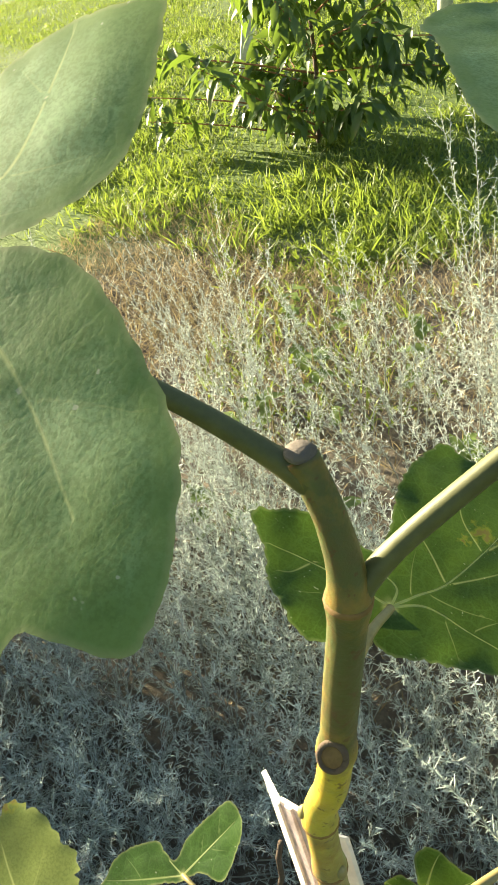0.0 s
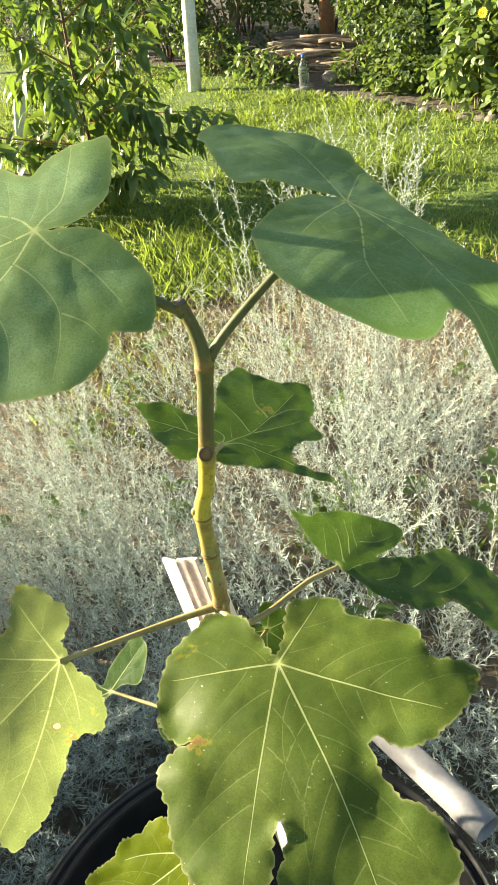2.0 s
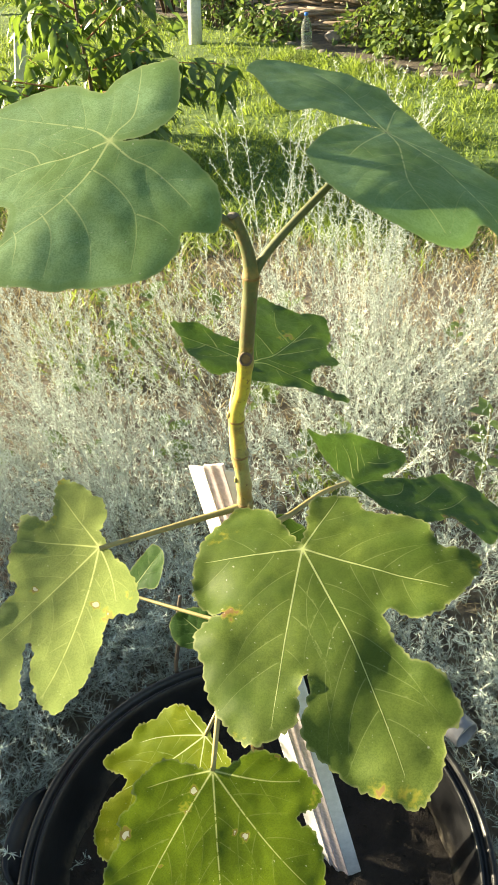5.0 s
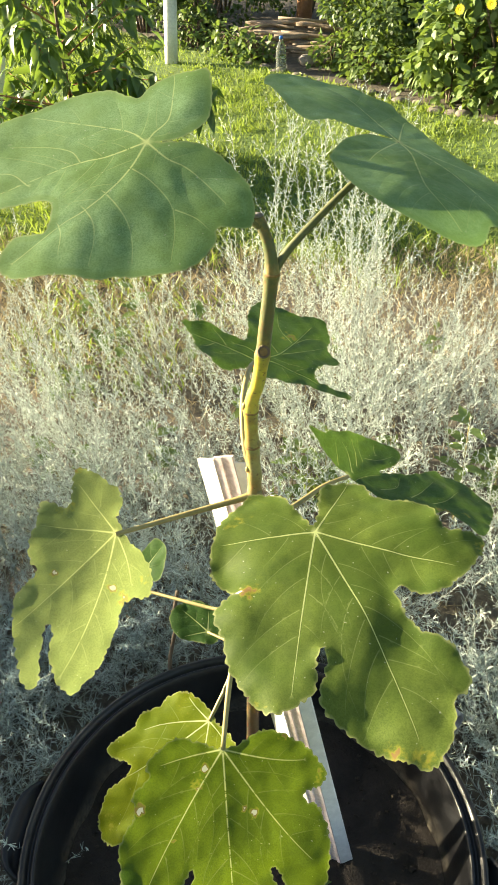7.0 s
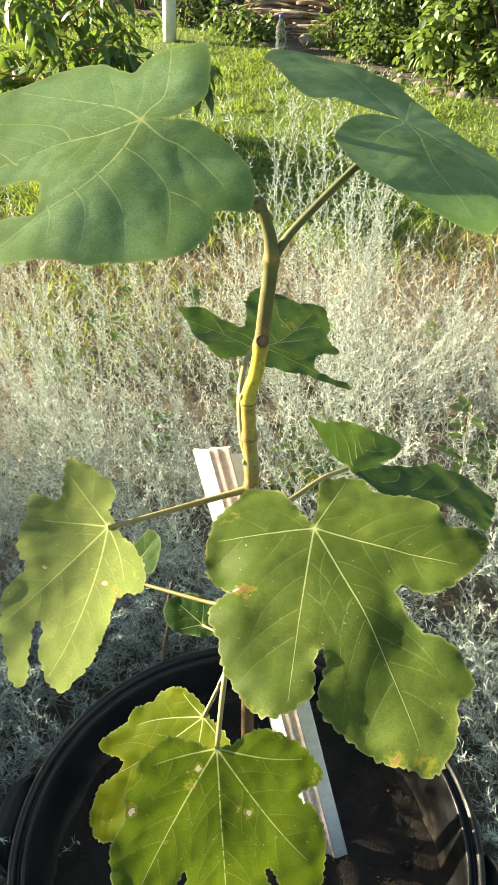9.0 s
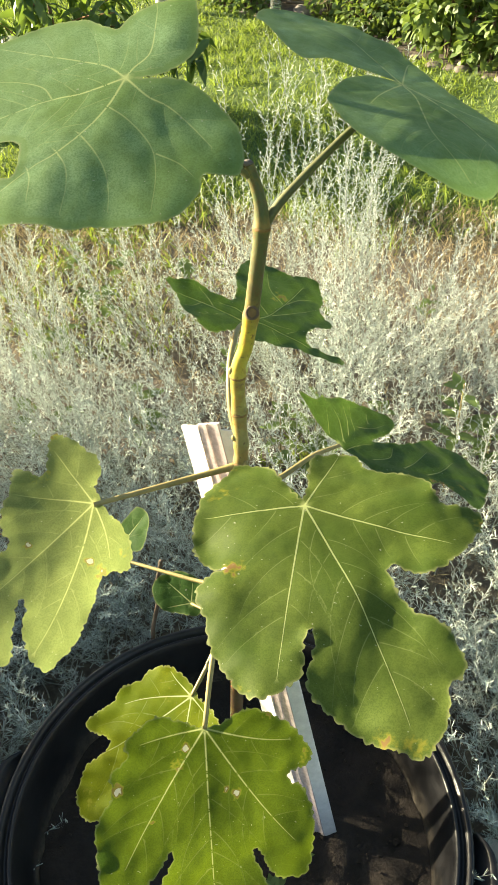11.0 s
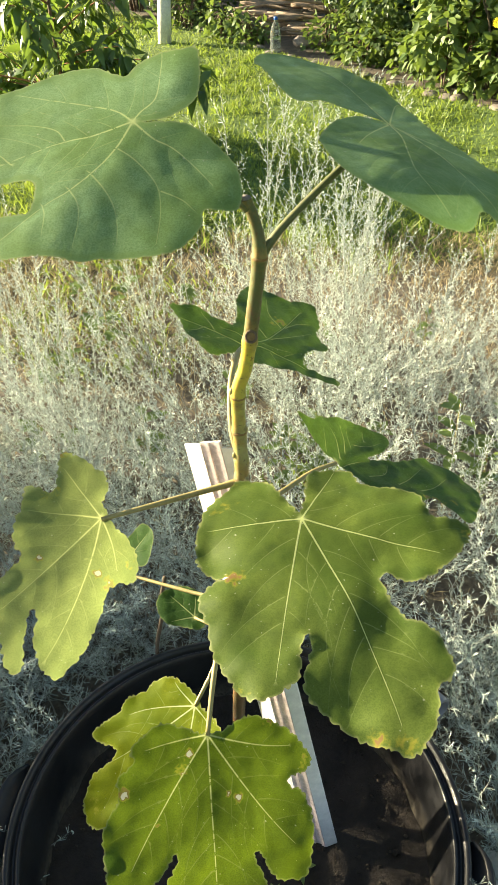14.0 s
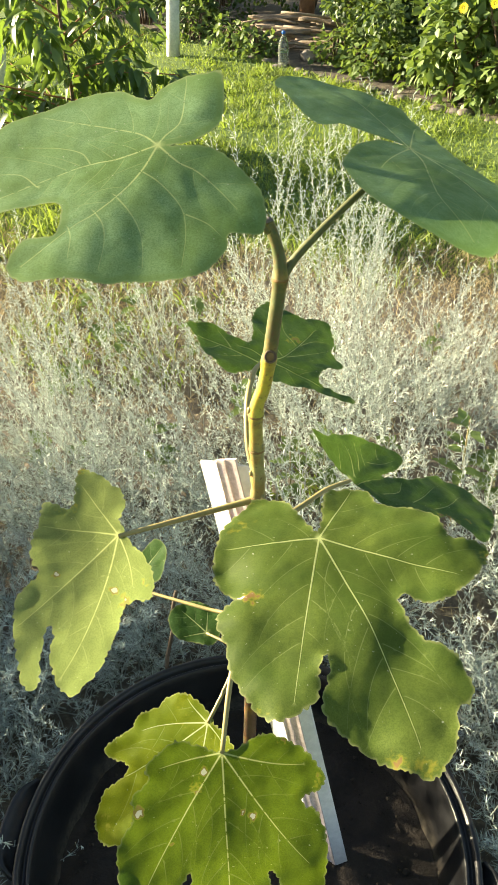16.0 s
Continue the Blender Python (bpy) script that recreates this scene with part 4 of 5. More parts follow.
# ---- the white profile that props the stem ----
def build_profile():
    a, b = Vector((0.148, -0.118, SOIL_Z - 0.01)), Vector((-0.030, 0.004, 0.850))
    up = (b - a).normalized()
    w = Vector((0.97, -0.12, 0.0))
    w = (w - up * w.dot(up)).normalized()
    d = up.cross(w)
    if d.y > 0:
        d = -d          # towards the viewer's side of the plant
    e = thing("plastic_profile", a, "weathered white plastic edging profile leaning in the soil beside the stem", "plastic profile")

    def strip(sec, top_cut, z0=0.0):
        ln = (b - a).length
        bm = bmesh.new()
        rows = []
        for s in (z0, 0.25, 0.5, 0.75, 1.0):
            rows.append([bm.verts.new(w * x + d * y + up * (ln * s + (top_cut * x if s == 1.0 else 0))) for x, y in sec])
        m = len(sec)
        for r0, r1 in zip(rows, rows[1:]):
            for k in range(m):
                bm.faces.new((r0[k], r0[(k + 1) % m], r1[(k + 1) % m], r1[k]))
        bm.faces.new(rows[0][::-1])
        bm.faces.new(rows[-1])
        bmesh.ops.recalc_face_normals(bm, faces=bm.faces)
        return bm

    part("flange", strip([(-0.045, -0.023), (-0.0435, -0.026), (-0.012, -0.0045), (-0.012, -0.0005)], 0.28), M_PVC, e, "bright white outer flange", False)
    web = [(-0.012, 0.0), (-0.006, 0.0), (-0.005, 0.002), (0.000, 0.002), (0.001, 0.0), (0.010, 0.0), (0.011, 0.002), (0.016, 0.002), (0.017, 0.0), (0.017, -0.003), (-0.012, -0.003)]
    web = [(x, y + 0.17 * (x - 0.0025)) for x, y in web]
    part("web", strip(web, 0.1), M_WEB, e, "weathered speckled ribbed web", False)
    part("flange", strip([(0.017, 0.0005), (0.017, 0.0035), (0.0325, -0.004), (0.034, -0.006)], -0.4), M_PVC, e, "white outer flange", False)


build_profile()


def build_pipe():
    a, b = Vector((0.318, 0.058, 0.305)), Vector((0.150, 0.205, 0.300))
    e = thing("drain_pipe", a, "short grey plastic pipe lying on the rim of the tub", "pipe")
    u = (b - a).normalized()
    s = u.cross(Vector((0, 0, 1))).normalized()
    t = s.cross(u)
    bm = bmesh.new()
    rings = []
    ln = (b - a).length
    for r, x in ((0.0190, 0.02), (0.0190, 0.0), (0.0225, 0.0), (0.0235, 0.001), (0.0235, 0.05), (0.0222, 0.053), (0.0222, ln), (0.0190, ln), (0.0190, ln - 0.02)):
        rings.append([bm.verts.new(u * x + (s * math.cos(k * math.pi / 14) + t * math.sin(k * math.pi / 14)) * r) for k in range(28)])
    rings.append(rings[0])
    for r0, r1 in zip(rings, rings[1:]):
        for k in range(28):
            bm.faces.new((r0[k], r0[(k + 1) % 28], r1[(k + 1) % 28], r1[k]))
    bmesh.ops.recalc_face_normals(bm, faces=bm.faces)
    part("tube", bm, M_PIPE, e)


build_pipe()


def build_ribbon():
    c = Vector((0.012, -0.028, 0.733))
    e = thing("plant_tie", c, "thin pink ribbon tied round the stem and the profile", "ribbon")
    for j in range(3):
        bm = bmesh.new()
        p = [Vector((0.027 * math.cos(a) - 0.010, 0.018 * math.sin(a) + 0.006, 0.010 * math.sin(a + j) + 0.012 * (j - 1))) for a in np.linspace(0, 6.283, 28)]
        tube(bm, p, [0.0026] * len(p), 6)
        part("loop", bm, M_PINK, e)
    bm = bmesh.new()
    p = spline([(0.02, -0.02, 0), (0.03, -0.03, -0.02), (0.026, -0.034, -0.05), (0.034, -0.03, -0.075)], 5)
    tube(bm, p, [0.003] * len(p), 6)
    part("tail", bm, M_PINK, e)


build_ribbon()


M_CRUMB = thin_leaf("soil crumbs", (0.010, 0.008, 0.006), (0.045, 0.034, 0.024), 30, 0.95, 0.0)


# ---- silver wormwood ----
def wormwood(rng, stems, height, spread, lean=(0.0, 0.0), needle=0.012, side=9, ways=()):
    """Twigs and silver leaves of one bush about its base: leaning spikes with short side spikes, set with tufts of narrow leaves."""
    tw_v, tw_f, o, w, l, wd = [], [], [], [], [], []

    def twig(path, r):
        base = len(tw_v)
        for i, q in enumerate(path):
            rr = r * (1 - 0.7 * i / (len(path) - 1))
            for k in range(3):
                tw_v.append((q[0] + rr * math.cos(k * 2.094), q[1] + rr * math.sin(k * 2.094), q[2]))
        for i in range(len(path) - 1):
            for k in range(3):
                a, b = base + i * 3 + k, base + i * 3 + (k + 1) % 3
                tw_f.append((a, b, b + 3, a + 3))

    def tufts(path, step, size, s0):
        path = np.array(path)
        seg = np.linalg.norm(np.diff(path, axis=0), axis=1)
        total = seg.sum()
        cum = np.r_[0, np.cumsum(seg)]
        a = rng.uniform(0, 6.283)
        for s in np.linspace(s0, 1.0, max(3, int(total * (1 - s0) / step))):
            i = min(len(seg) - 1, int(np.searchsorted(cum, s * total, side="right") - 1))
            q = path[i] + (path[i + 1] - path[i]) * ((s * total - cum[i]) / seg[i])
            d = (path[i + 1] - path[i]) / seg[i]
            a += 2.4
            out = np.array([math.cos(a), math.sin(a), 0.0])
            big = rng.uniform(0.55, 1.3) * (1.15 - 0.45 * s)
            for j in range(3):
                o.append(q)
                w.append(d * rng.uniform(0.5, 1.0) + out * rng.uniform(0.5, 1.0) + rng.normal(0, 0.32, 3))
                l.append(size * big * rng.uniform(0.7, 1.2))
                wd.append(rng.uniform(0.0013, 0.0019))

    for way in ways:
        path = [np.array(q) for q in spline(way, 7)]
        twig(path, 0.0021)
        for k in range(2):
            tufts(path, 0.0075, needle, 0.2)
    for i in range(stems):
        a = rng.uniform(0, 6.283)
        h = height * rng.uniform(0.55, 1.15)
        r0 = spread * 0.4 * math.sqrt(rng.uniform())
        out = spread * rng.uniform(0.1, 0.9)
        p0 = np.array([r0 * math.cos(a), r0 * math.sin(a), 0.0])
        tip = p0 + np.array([out * math.cos(a) + lean[0] * h + rng.normal(0, 0.10 * h), out * math.sin(a) + lean[1] * h + rng.normal(0, 0.10 * h), h])
        bend = rng.normal(0, 0.03, 3)
        path = [p0 + (tip - p0) * np.array([s ** 1.25, s ** 1.25, s]) + bend * math.sin(3.14 * s) for s in np.linspace(0, 1, 8)]
        twig(path, 0.0019)
        tufts(path, 0.0082, needle, 0.22)
        turn = rng.uniform(0, 6.283)
        for s in np.linspace(0.2, 0.93, side):
            k = s * 7
            j = min(6, int(k))
            q = path[j] + (path[j + 1] - path[j]) * (k - j)
            d = path[j + 1] - path[j]
            d /= np.linalg.norm(d)
            turn += 2.4 + rng.uniform(-0.4, 0.4)
            ln = (0.16 * (1 - s) + 0.04) * rng.uniform(0.5, 1.2) * (height / 0.5) ** 0.7
            e = d * rng.uniform(0.7, 1.1) + np.array([math.cos(turn), math.sin(turn), 0.0]) * rng.uniform(0.5, 0.9)
            e /= np.linalg.norm(e)
            br = [q + e * ln * x + np.array([0, 0, 0.18 * ln * x * x]) for x in (0, 0.35, 0.7, 1)]
            twig(br, 0.0010)
            tufts(br, 0.0088, needle * (1.1 if s < 0.5 else 0.85), 0.12)
    return tw_v, tw_f, blades_flat(np.array(o), np.array(w), np.array(l), np.array(wd), rng)


def blades_flat(o, w, l, wd, rng):
    """Narrow leaflets: one tapered quad each."""
    n = len(o)
    w = w / np.linalg.norm(w, axis=1, keepdims=True)
    side = np.cross(w, rng.normal(0, 1, (n, 3)))
    side /= np.linalg.norm(side, axis=1, keepdims=True) + 1e-9
    tip = o + w * l[:, None]
    s = side * wd[:, None]
    v = np.stack([o - s * 0.4, o + s * 0.4, tip + s * 0.25, tip - s * 0.25], 1).reshape(-1, 3)
    return v, [(i, i + 1, i + 2, i + 3) for i in range(0, 4 * n, 4)]


def build_wormwood():
    rng = np.random.default_rng(7)
    kinds = []
    # stems, height, spread, lean, leaf length, side spikes
    # the dense eighth sort is added out of view to throw shade
    sorts = ((8, 0.50, 0.22, (-0.40, 0.05), 0.014, 9), (8, 0.60, 0.20, (0.08, -0.05), 0.0145, 11), (10, 0.42, 0.24, (-0.35, 0.10), 0.015, 8), (5, 0.80, 0.13, (0.0, 0.0), 0.0145, 11),
             (11, 0.28, 0.20, (0.0, 0.0), 0.020, 6), (4, 0.46, 0.18, (-0.45, 0.05), 0.013, 9), (9, 0.27, 0.11, (0.0, 0.0), 0.018, 5), (26, 0.72, 0.20, (0.0, 0.0), 0.032, 7), (8, 0.52, 0.22, (0.18, -0.05), 0.014, 10))
    for st, h, sp, lean, needle, side in sorts:
        e = thing("wormwood_bush", (0, 0, 0), "bushy silver-grey wormwood with fine feathery leaves", "wormwood", "silver wormwood round the tub")
        tv, tf, (lv, lf) = wormwood(rng, st, h, sp, lean, needle, side)
        mesh_object("stem_mass", tv, tf, M_TWIG, e)
        mesh_object("foliage", lv, lf, M_SILVER, e, "", False)
        kinds.append(e)
    used = set()
    spots = []
    r2 = random.Random(11)

    def field(x0, x1, y0, y1, step, sorts, keep):
        y = y0
        while y < y1:
            x = x0
            while x < x1:
                px, py = x + r2.uniform(-0.35, 0.35) * step, y + r2.uniform(-0.35, 0.35) * step
                if keep(px, py):
                    spots.append((px, py, r2.choice(sorts), r2.uniform(0.85, 1.12)))
                x += step
            y += step
    clear = lambda x, y: math.hypot(x - TUB.x, y - TUB.y) > 0.66
    near = lambda x, y: 0.478 < math.hypot(x - TUB.x, y - TUB.y) < 0.66
    field(-1.55, -0.05, 0.38, 1.35, 0.27, (0, 2, 2, 0), lambda x, y: clear(x, y) and y < 1.18 + 0.10 * x + 0.12 * math.sin(5 * x))
    field(-1.45, -0.10, 1.15, 1.75, 0.26, (5, 5, 2), lambda x, y: y < 1.62 + 0.16 * x + 0.12 * math.sin(5 * x))
    field(-0.05, 1.6, 0.38, 1.95, 0.41, (8, 1, 1, 8), lambda x, y: clear(x, y) and y < 1.56 + 0.30 * x)
    field(-0.85, -0.30, -0.85, 0.38, 0.21, (4, 2, 4), clear)
    # taller bushes added on the left to throw shade over the near ones
    field(-1.60, -0.80, -0.85, 0.38, 0.21, (0, 1, 0), clear)
    field(0.42, 1.1, -0.85, 0.38, 0.23, (4, 4, 6), clear)
    field(-0.70, 0.75, -0.60, 0.55, 0.105, (6,), near)
    for x, y, k in ((0.56, -0.10, 4), (0.55, 0.08, 4), (0.60, -0.28, 4), (0.62, 0.20, 4), (0.50, 0.24, 6), (0.49, -0.20, 6), (0.50, -0.02, 6), (-0.56, -0.02, 4), (-0.34, 0.26, 6)):
        spots.append((x, y, k, 1.0))
    for x, y in ((-0.17, 1.55), (-0.02, 1.62), (0.05, 1.66), (0.66, 1.72), (0.05, 1.35), (-0.24, 1.42)):
        spots.append((x, y, 3, 1.0))
    # unseen bushes added to shade the low wormwood; the gap lets sun in
    field(-1.95, -1.20, -0.90, 0.54, 0.22, (7,), lambda x, y: not 0.15 < y < 0.30)
    field(-0.75, 0.45, 0.50, 1.15, 0.36, (2, 4, 2), clear)
    field(-1.05, -0.30, 0.10, 0.85, 0.22, (4, 4, 2), clear)
    field(0.28, 1.05, 0.28, 1.0, 0.24, (2, 4, 2), clear)
    for x, y, k in ((0.16, 1.12, 8), (0.20, 1.30, 1), (0.05, 1.10, 1), (0.34, 1.18, 8), (-0.12, 1.25, 5)):
        spots.append((x, y, k, 1.0))
    # two long bare spikes leaning over behind the stem
    e = thing("wormwood_bush", (0.30, 0.30, 0.0), "leaning silver-grey wormwood spikes with short bristly leaves", "wormwood", "silver wormwood round the tub")
    tv, tf, (lv, lf) = wormwood(rng, 0, 0.5, 0.1, (0.0, 0.0), 0.017, 0, [[(0, 0, 0), (-0.10, 0.03, 0.20), (-0.21, 0.05, 0.37), (-0.32, 0.06, 0.51), (-0.39, 0.10, 0.60)], [(0.02, -0.03, 0), (-0.08, -0.05, 0.22), (-0.18, -0.08, 0.38), (-0.26, -0.08, 0.49), (-0.35, -0.07, 0.57)]])
    mesh_object("stem_mass", tv, tf, M_TWIG, e)
    mesh_object("foliage", lv, lf, M_SILVER, e, "", False)
    for x, y, k, s in spots:
        wide = 0.55 if sorts[k][3] != (0.0, 0.0) else 3.1416
        m = Matrix.Translation((x, y, 0.0)) @ Matrix.Rotation(r2.uniform(-wide, wide), 4, "Z")
        if k not in used:
            used.add(k)
            kinds[k].matrix_basis = m
        else:
            copy_thing(kinds[k], m)


build_wormwood()


# ---- grass ----
def build_grass():
    rng = np.random.default_rng(3)

    def sow(name, count, x0, x1, y0, y1, keep, lo, hi, w0, w1, mat, lean, droop, label, category):
        x, y = rng.uniform(x0, x1, count), y0 + (y1 - y0) * rng.uniform(0, 1, count) ** 1.35
        k = keep(x, y, rng.uniform(0, 1, count))
        x, y = x[k], y[k]
        n = len(x)
        o = np.stack([x, y, np.full(n, -0.01)], 1)
        way = np.stack([rng.normal(0, lean, n), rng.normal(0, lean, n), np.ones(n)], 1)
        v, f = blades(o, way, rng.uniform(lo, hi, n), rng.uniform(w0, w1, n), rng.uniform(0.0, droop, n), rng)
        ob = mesh_object(name, v, f, mat, None, "", False)
        tagged(ob, label, category, "", "stuff")

    wave = lambda x, y: 0.22 * np.sin(2.1 * x + 0.7) + 0.13 * np.sin(5.3 * x + 1.9 * y)
    lawn = lambda x, y, r: (y > 2.45 + wave(x, y)) & (y < np.minimum(5.50 - 0.88 * x, 9.6))
    sow("lawn_grass", 230000, -9.0, 2.6, 2.2, 9.6, lawn, 0.03, 0.08, 0.0045, 0.009, M_GRASS, 0.75, 0.5, "short green lawn grass in warm sun", "grass")
    clump = lambda x, y: np.sin(7.3 * x + 2 * np.sin(3.1 * y)) * np.sin(6.1 * y + 1.7 * np.sin(2.3 * x))
    sow("coarse_grass", 60000, -4.5, 1.6, 2.3, 6.5, lambda x, y, r: lawn(x, y, r) & (clump(x, y) > 0.25), 0.06, 0.13, 0.005, 0.009, M_GRASS, 0.7, 0.7, "coarser tufts of green grass in the lawn", "grass")
    sow("tall_grass", 6000, -3.2, 0.9, 2.2, 3.6, lambda x, y, r: (np.hypot((x + 1.35) / 1.15, (y - 2.75) / 0.5) < 1.0) & (clump(x, y) > -0.3), 0.08, 0.20, 0.005, 0.010, M_GRASS, 0.6, 0.8, "tall lush grass round the young tree", "grass")
    sow("dry_grass", 80000, -2.4, 1.6, 0.5, 2.75, lambda x, y, r: (y < 2.55 + wave(x, y)) & (r < 0.10 + 0.9 * np.clip((y - 1.15) / 0.6, 0, 1)), 0.03, 0.12, 0.002, 0.0038, M_STRAW, 0.9, 0.5, "dry straw-coloured grass on bare soil", "dry grass")
    sow("rough_grass", 45000, -5.5, 5.5, -4.5, 3.2, lambda x, y, r: (np.hypot(x + 0.2, y - 0.2) > 2.5 + 0.5 * np.sin(3 * np.arctan2(y, x)) + wave(x, y)) & (y < 2.6 + wave(x, y)), 0.04, 0.12, 0.004, 0.008, M_GRASS, 0.7, 0.6, "rough green grass round the wormwood", "grass")
    sow("weed_patch", 16000, -2.4, 1.6, 0.9, 2.95, lambda x, y, r: (np.sin(3.1 * x + 1) * np.sin(2.7 * y) > 0.35) | ((y > 2.15 + wave(x, y)) & (clump(x, y) > 0.0)), 0.04, 0.13, 0.004, 0.010, M_GRASS, 0.7, 0.7, "sparse green weeds in dry grass", "weeds")


build_grass()


# ---- young fruit tree ----
def build_fruit_tree():
    base = Vector((-1.74, 3.60, 0.0))
    e = thing("fruit_tree", base, "young leafy fruit tree with long drooping leaves on the lawn", "tree")
    rng = np.random.default_rng(21)
    bm = bmesh.new()
    trunk = spline([(0, 0, -0.03), (0.02, 0.0, 0.35), (0.0, 0.02, 0.75), (0.03, 0.03, 1.45)], 6)
    tube(bm, trunk, [0.014 - 0.009 * i / (len(trunk) - 1) for i in range(len(trunk))], 8)
    part("trunk", bm, M_BARK, e)
    o, w = [], []
    for i in range(34):
        s = 0.06 + 0.90 * (i / 33) ** 1.25
        q = trunk[int(s * (len(trunk) - 1))]
        a = i * 2.4 + rng.uniform(-0.4, 0.4)
        ln = rng.uniform(0.45, 0.85) * (1.15 - 0.5 * s)
        d = Vector((math.cos(a), math.sin(a) * 0.8, rng.uniform(0.15, 0.6))).normalized()
        if i in (13, 17):
            d, ln = Vector((0.95, -0.22, 0.05)).normalized(), 0.84
        if i in (3, 8, 14):
            d, ln = Vector((-0.9, -0.30, 0.15)).normalized(), 0.95
        if d.x > 0.15 and i not in (13, 17):
            ln = min(ln, 0.40 / d.x)
        if d.x < -0.15 and i not in (3, 8, 14):
            ln = min(ln, 0.42 / -d.x)
        p = spline([q, q + d * ln * 0.5 + Vector((0, 0, 0.03)), q + d * ln + Vector((0, 0, 0.02))], 5)
        b2 = bmesh.new()
        tube(b2, p, [0.006 - 0.004 * k / (len(p) - 1) for k in range(len(p))], 6)
        part("branch", b2, M_BROWNBARK, e, "orange-brown twig")
        for k in range(7 if i in (3, 8, 14) else 2, len(p)):
            for j in range(5 if s < 0.5 else 4):
                o.append(np.array(p[k]) + rng.normal(0, 0.03, 3))
                w.append(np.array([d.x, d.y, 0]) * 0.5 + np.array([rng.normal(0, 0.7), rng.normal(0, 0.7), rng.uniform(-0.8, 0.15)]))
    n = len(o)
    v, f = broad_leaves(np.array(o), np.array(w), np.tile([0, 0, 1.0], (n, 1)) + rng.normal(0, 0.35, (n, 3)), rng.uniform(0.085, 0.140, n), rng.uniform(0.038, 0.052, n), 0.35, 0.6)
    mesh_object("crown", v, f, M_TREE, e)


build_fruit_tree()


def stake(base, top, r, mat, name, label, category, square=False):
    e = thing(name, base, label, category)
    bm = bmesh.new()
    d = Vector(top) - Vector(base)
    p = [d * (i / 6) + Vector((0.006 * noise.noise((i * 0.9, base[0], 0)), 0.006 * noise.noise((i, base[1], 4)), 0)) for i in range(7)]
    p[0] -= Vector((0, 0, 0.05))
    tube(bm, p, [r * (1.05 - 0.12 * i / 6) for i in range(7)], 4 if square else 12)
    part("shaft", bm, mat, e, "", not square)


stake((-2.49, 4.12, 0), (-2.335, 4.10, 0.615), 0.048, M_LIME, "garden_post", "square white wooden post standing in the grass", "post", True)
stake((-3.00, 7.33, 0), (-2.94, 7.33, 0.47), 0.036, M_LIME, "garden_stake", "slim white wooden garden stake on the lawn", "stake", True)
stake((-6.15, 8.35, 0), (-6.13, 8.35, 0.8), 0.05, M_LIME, "garden_stake", "white wooden garden stake far out on the lawn", "stake", True)
stake((-2.01, 6.58, 0), (-1.89, 6.58, 1.8), 0.056, M_LIME, "tree_trunk", "limewashed trunk of a slender tree on the lawn", "tree trunk")


# ---- hedge, woodpile, bottle, flowers at the back ----
def shrub(base, size, count, leaf_len, mat, label, seed, category="shrub", group="hedge at the back"):
    e = thing("garden_shrub", base, label, category, group)
    rng = np.random.default_rng(seed)
    stems = bmesh.new()
    for i in range(7):
        a = i * 0.9 + rng.uniform(-0.3, 0.3)
        tip = Vector((math.cos(a) * size[0] * 0.7, math.sin(a) * size[1] * 0.7, size[2] * rng.uniform(0.6, 0.95)))
        p = spline([(0.04 * math.cos(a), 0.04 * math.sin(a), -0.03), tip * 0.5 + Vector((0, 0, 0.1)), tip], 5)
        tube(stems, p, [0.014 * (1 - 0.7 * k / (len(p) - 1)) for k in range(len(p))], 5)
    part("stem_mass", stems, M_BARK, e)
    lumps = np.stack([rng.uniform(-0.85, 0.85, 26) * size[0], rng.uniform(-0.85, 0.85, 26) * size[1], rng.uniform(0.08, 0.92, 26) * size[2]], 1)
    pick = rng.integers(0, 26, count)
    d = rng.normal(0, 1, (count, 3))
    d /= np.linalg.norm(d, axis=1, keepdims=True)
    o = lumps[pick] + d * rng.uniform(0.5, 1.0, (count, 1)) ** 0.5 * np.array([0.30, 0.30, 0.24]) * max(size[0], 0.5)
    o[:, 2] = np.maximum(o[:, 2], 0.02)
    w = d + rng.normal(0, 0.6, (count, 3)) - np.array([0, 0, 0.35])
    v, f = broad_leaves(o, w, np.tile([0, 0, 1.0], (count, 1)) + rng.normal(0, 0.5, (count, 3)), rng.uniform(0.6, 1.2, count) * leaf_len, rng.uniform(0.5, 0.75, count) * leaf_len, 0.2, 0.2)
    mesh_object("crown", v, f, mat, e)
    return e


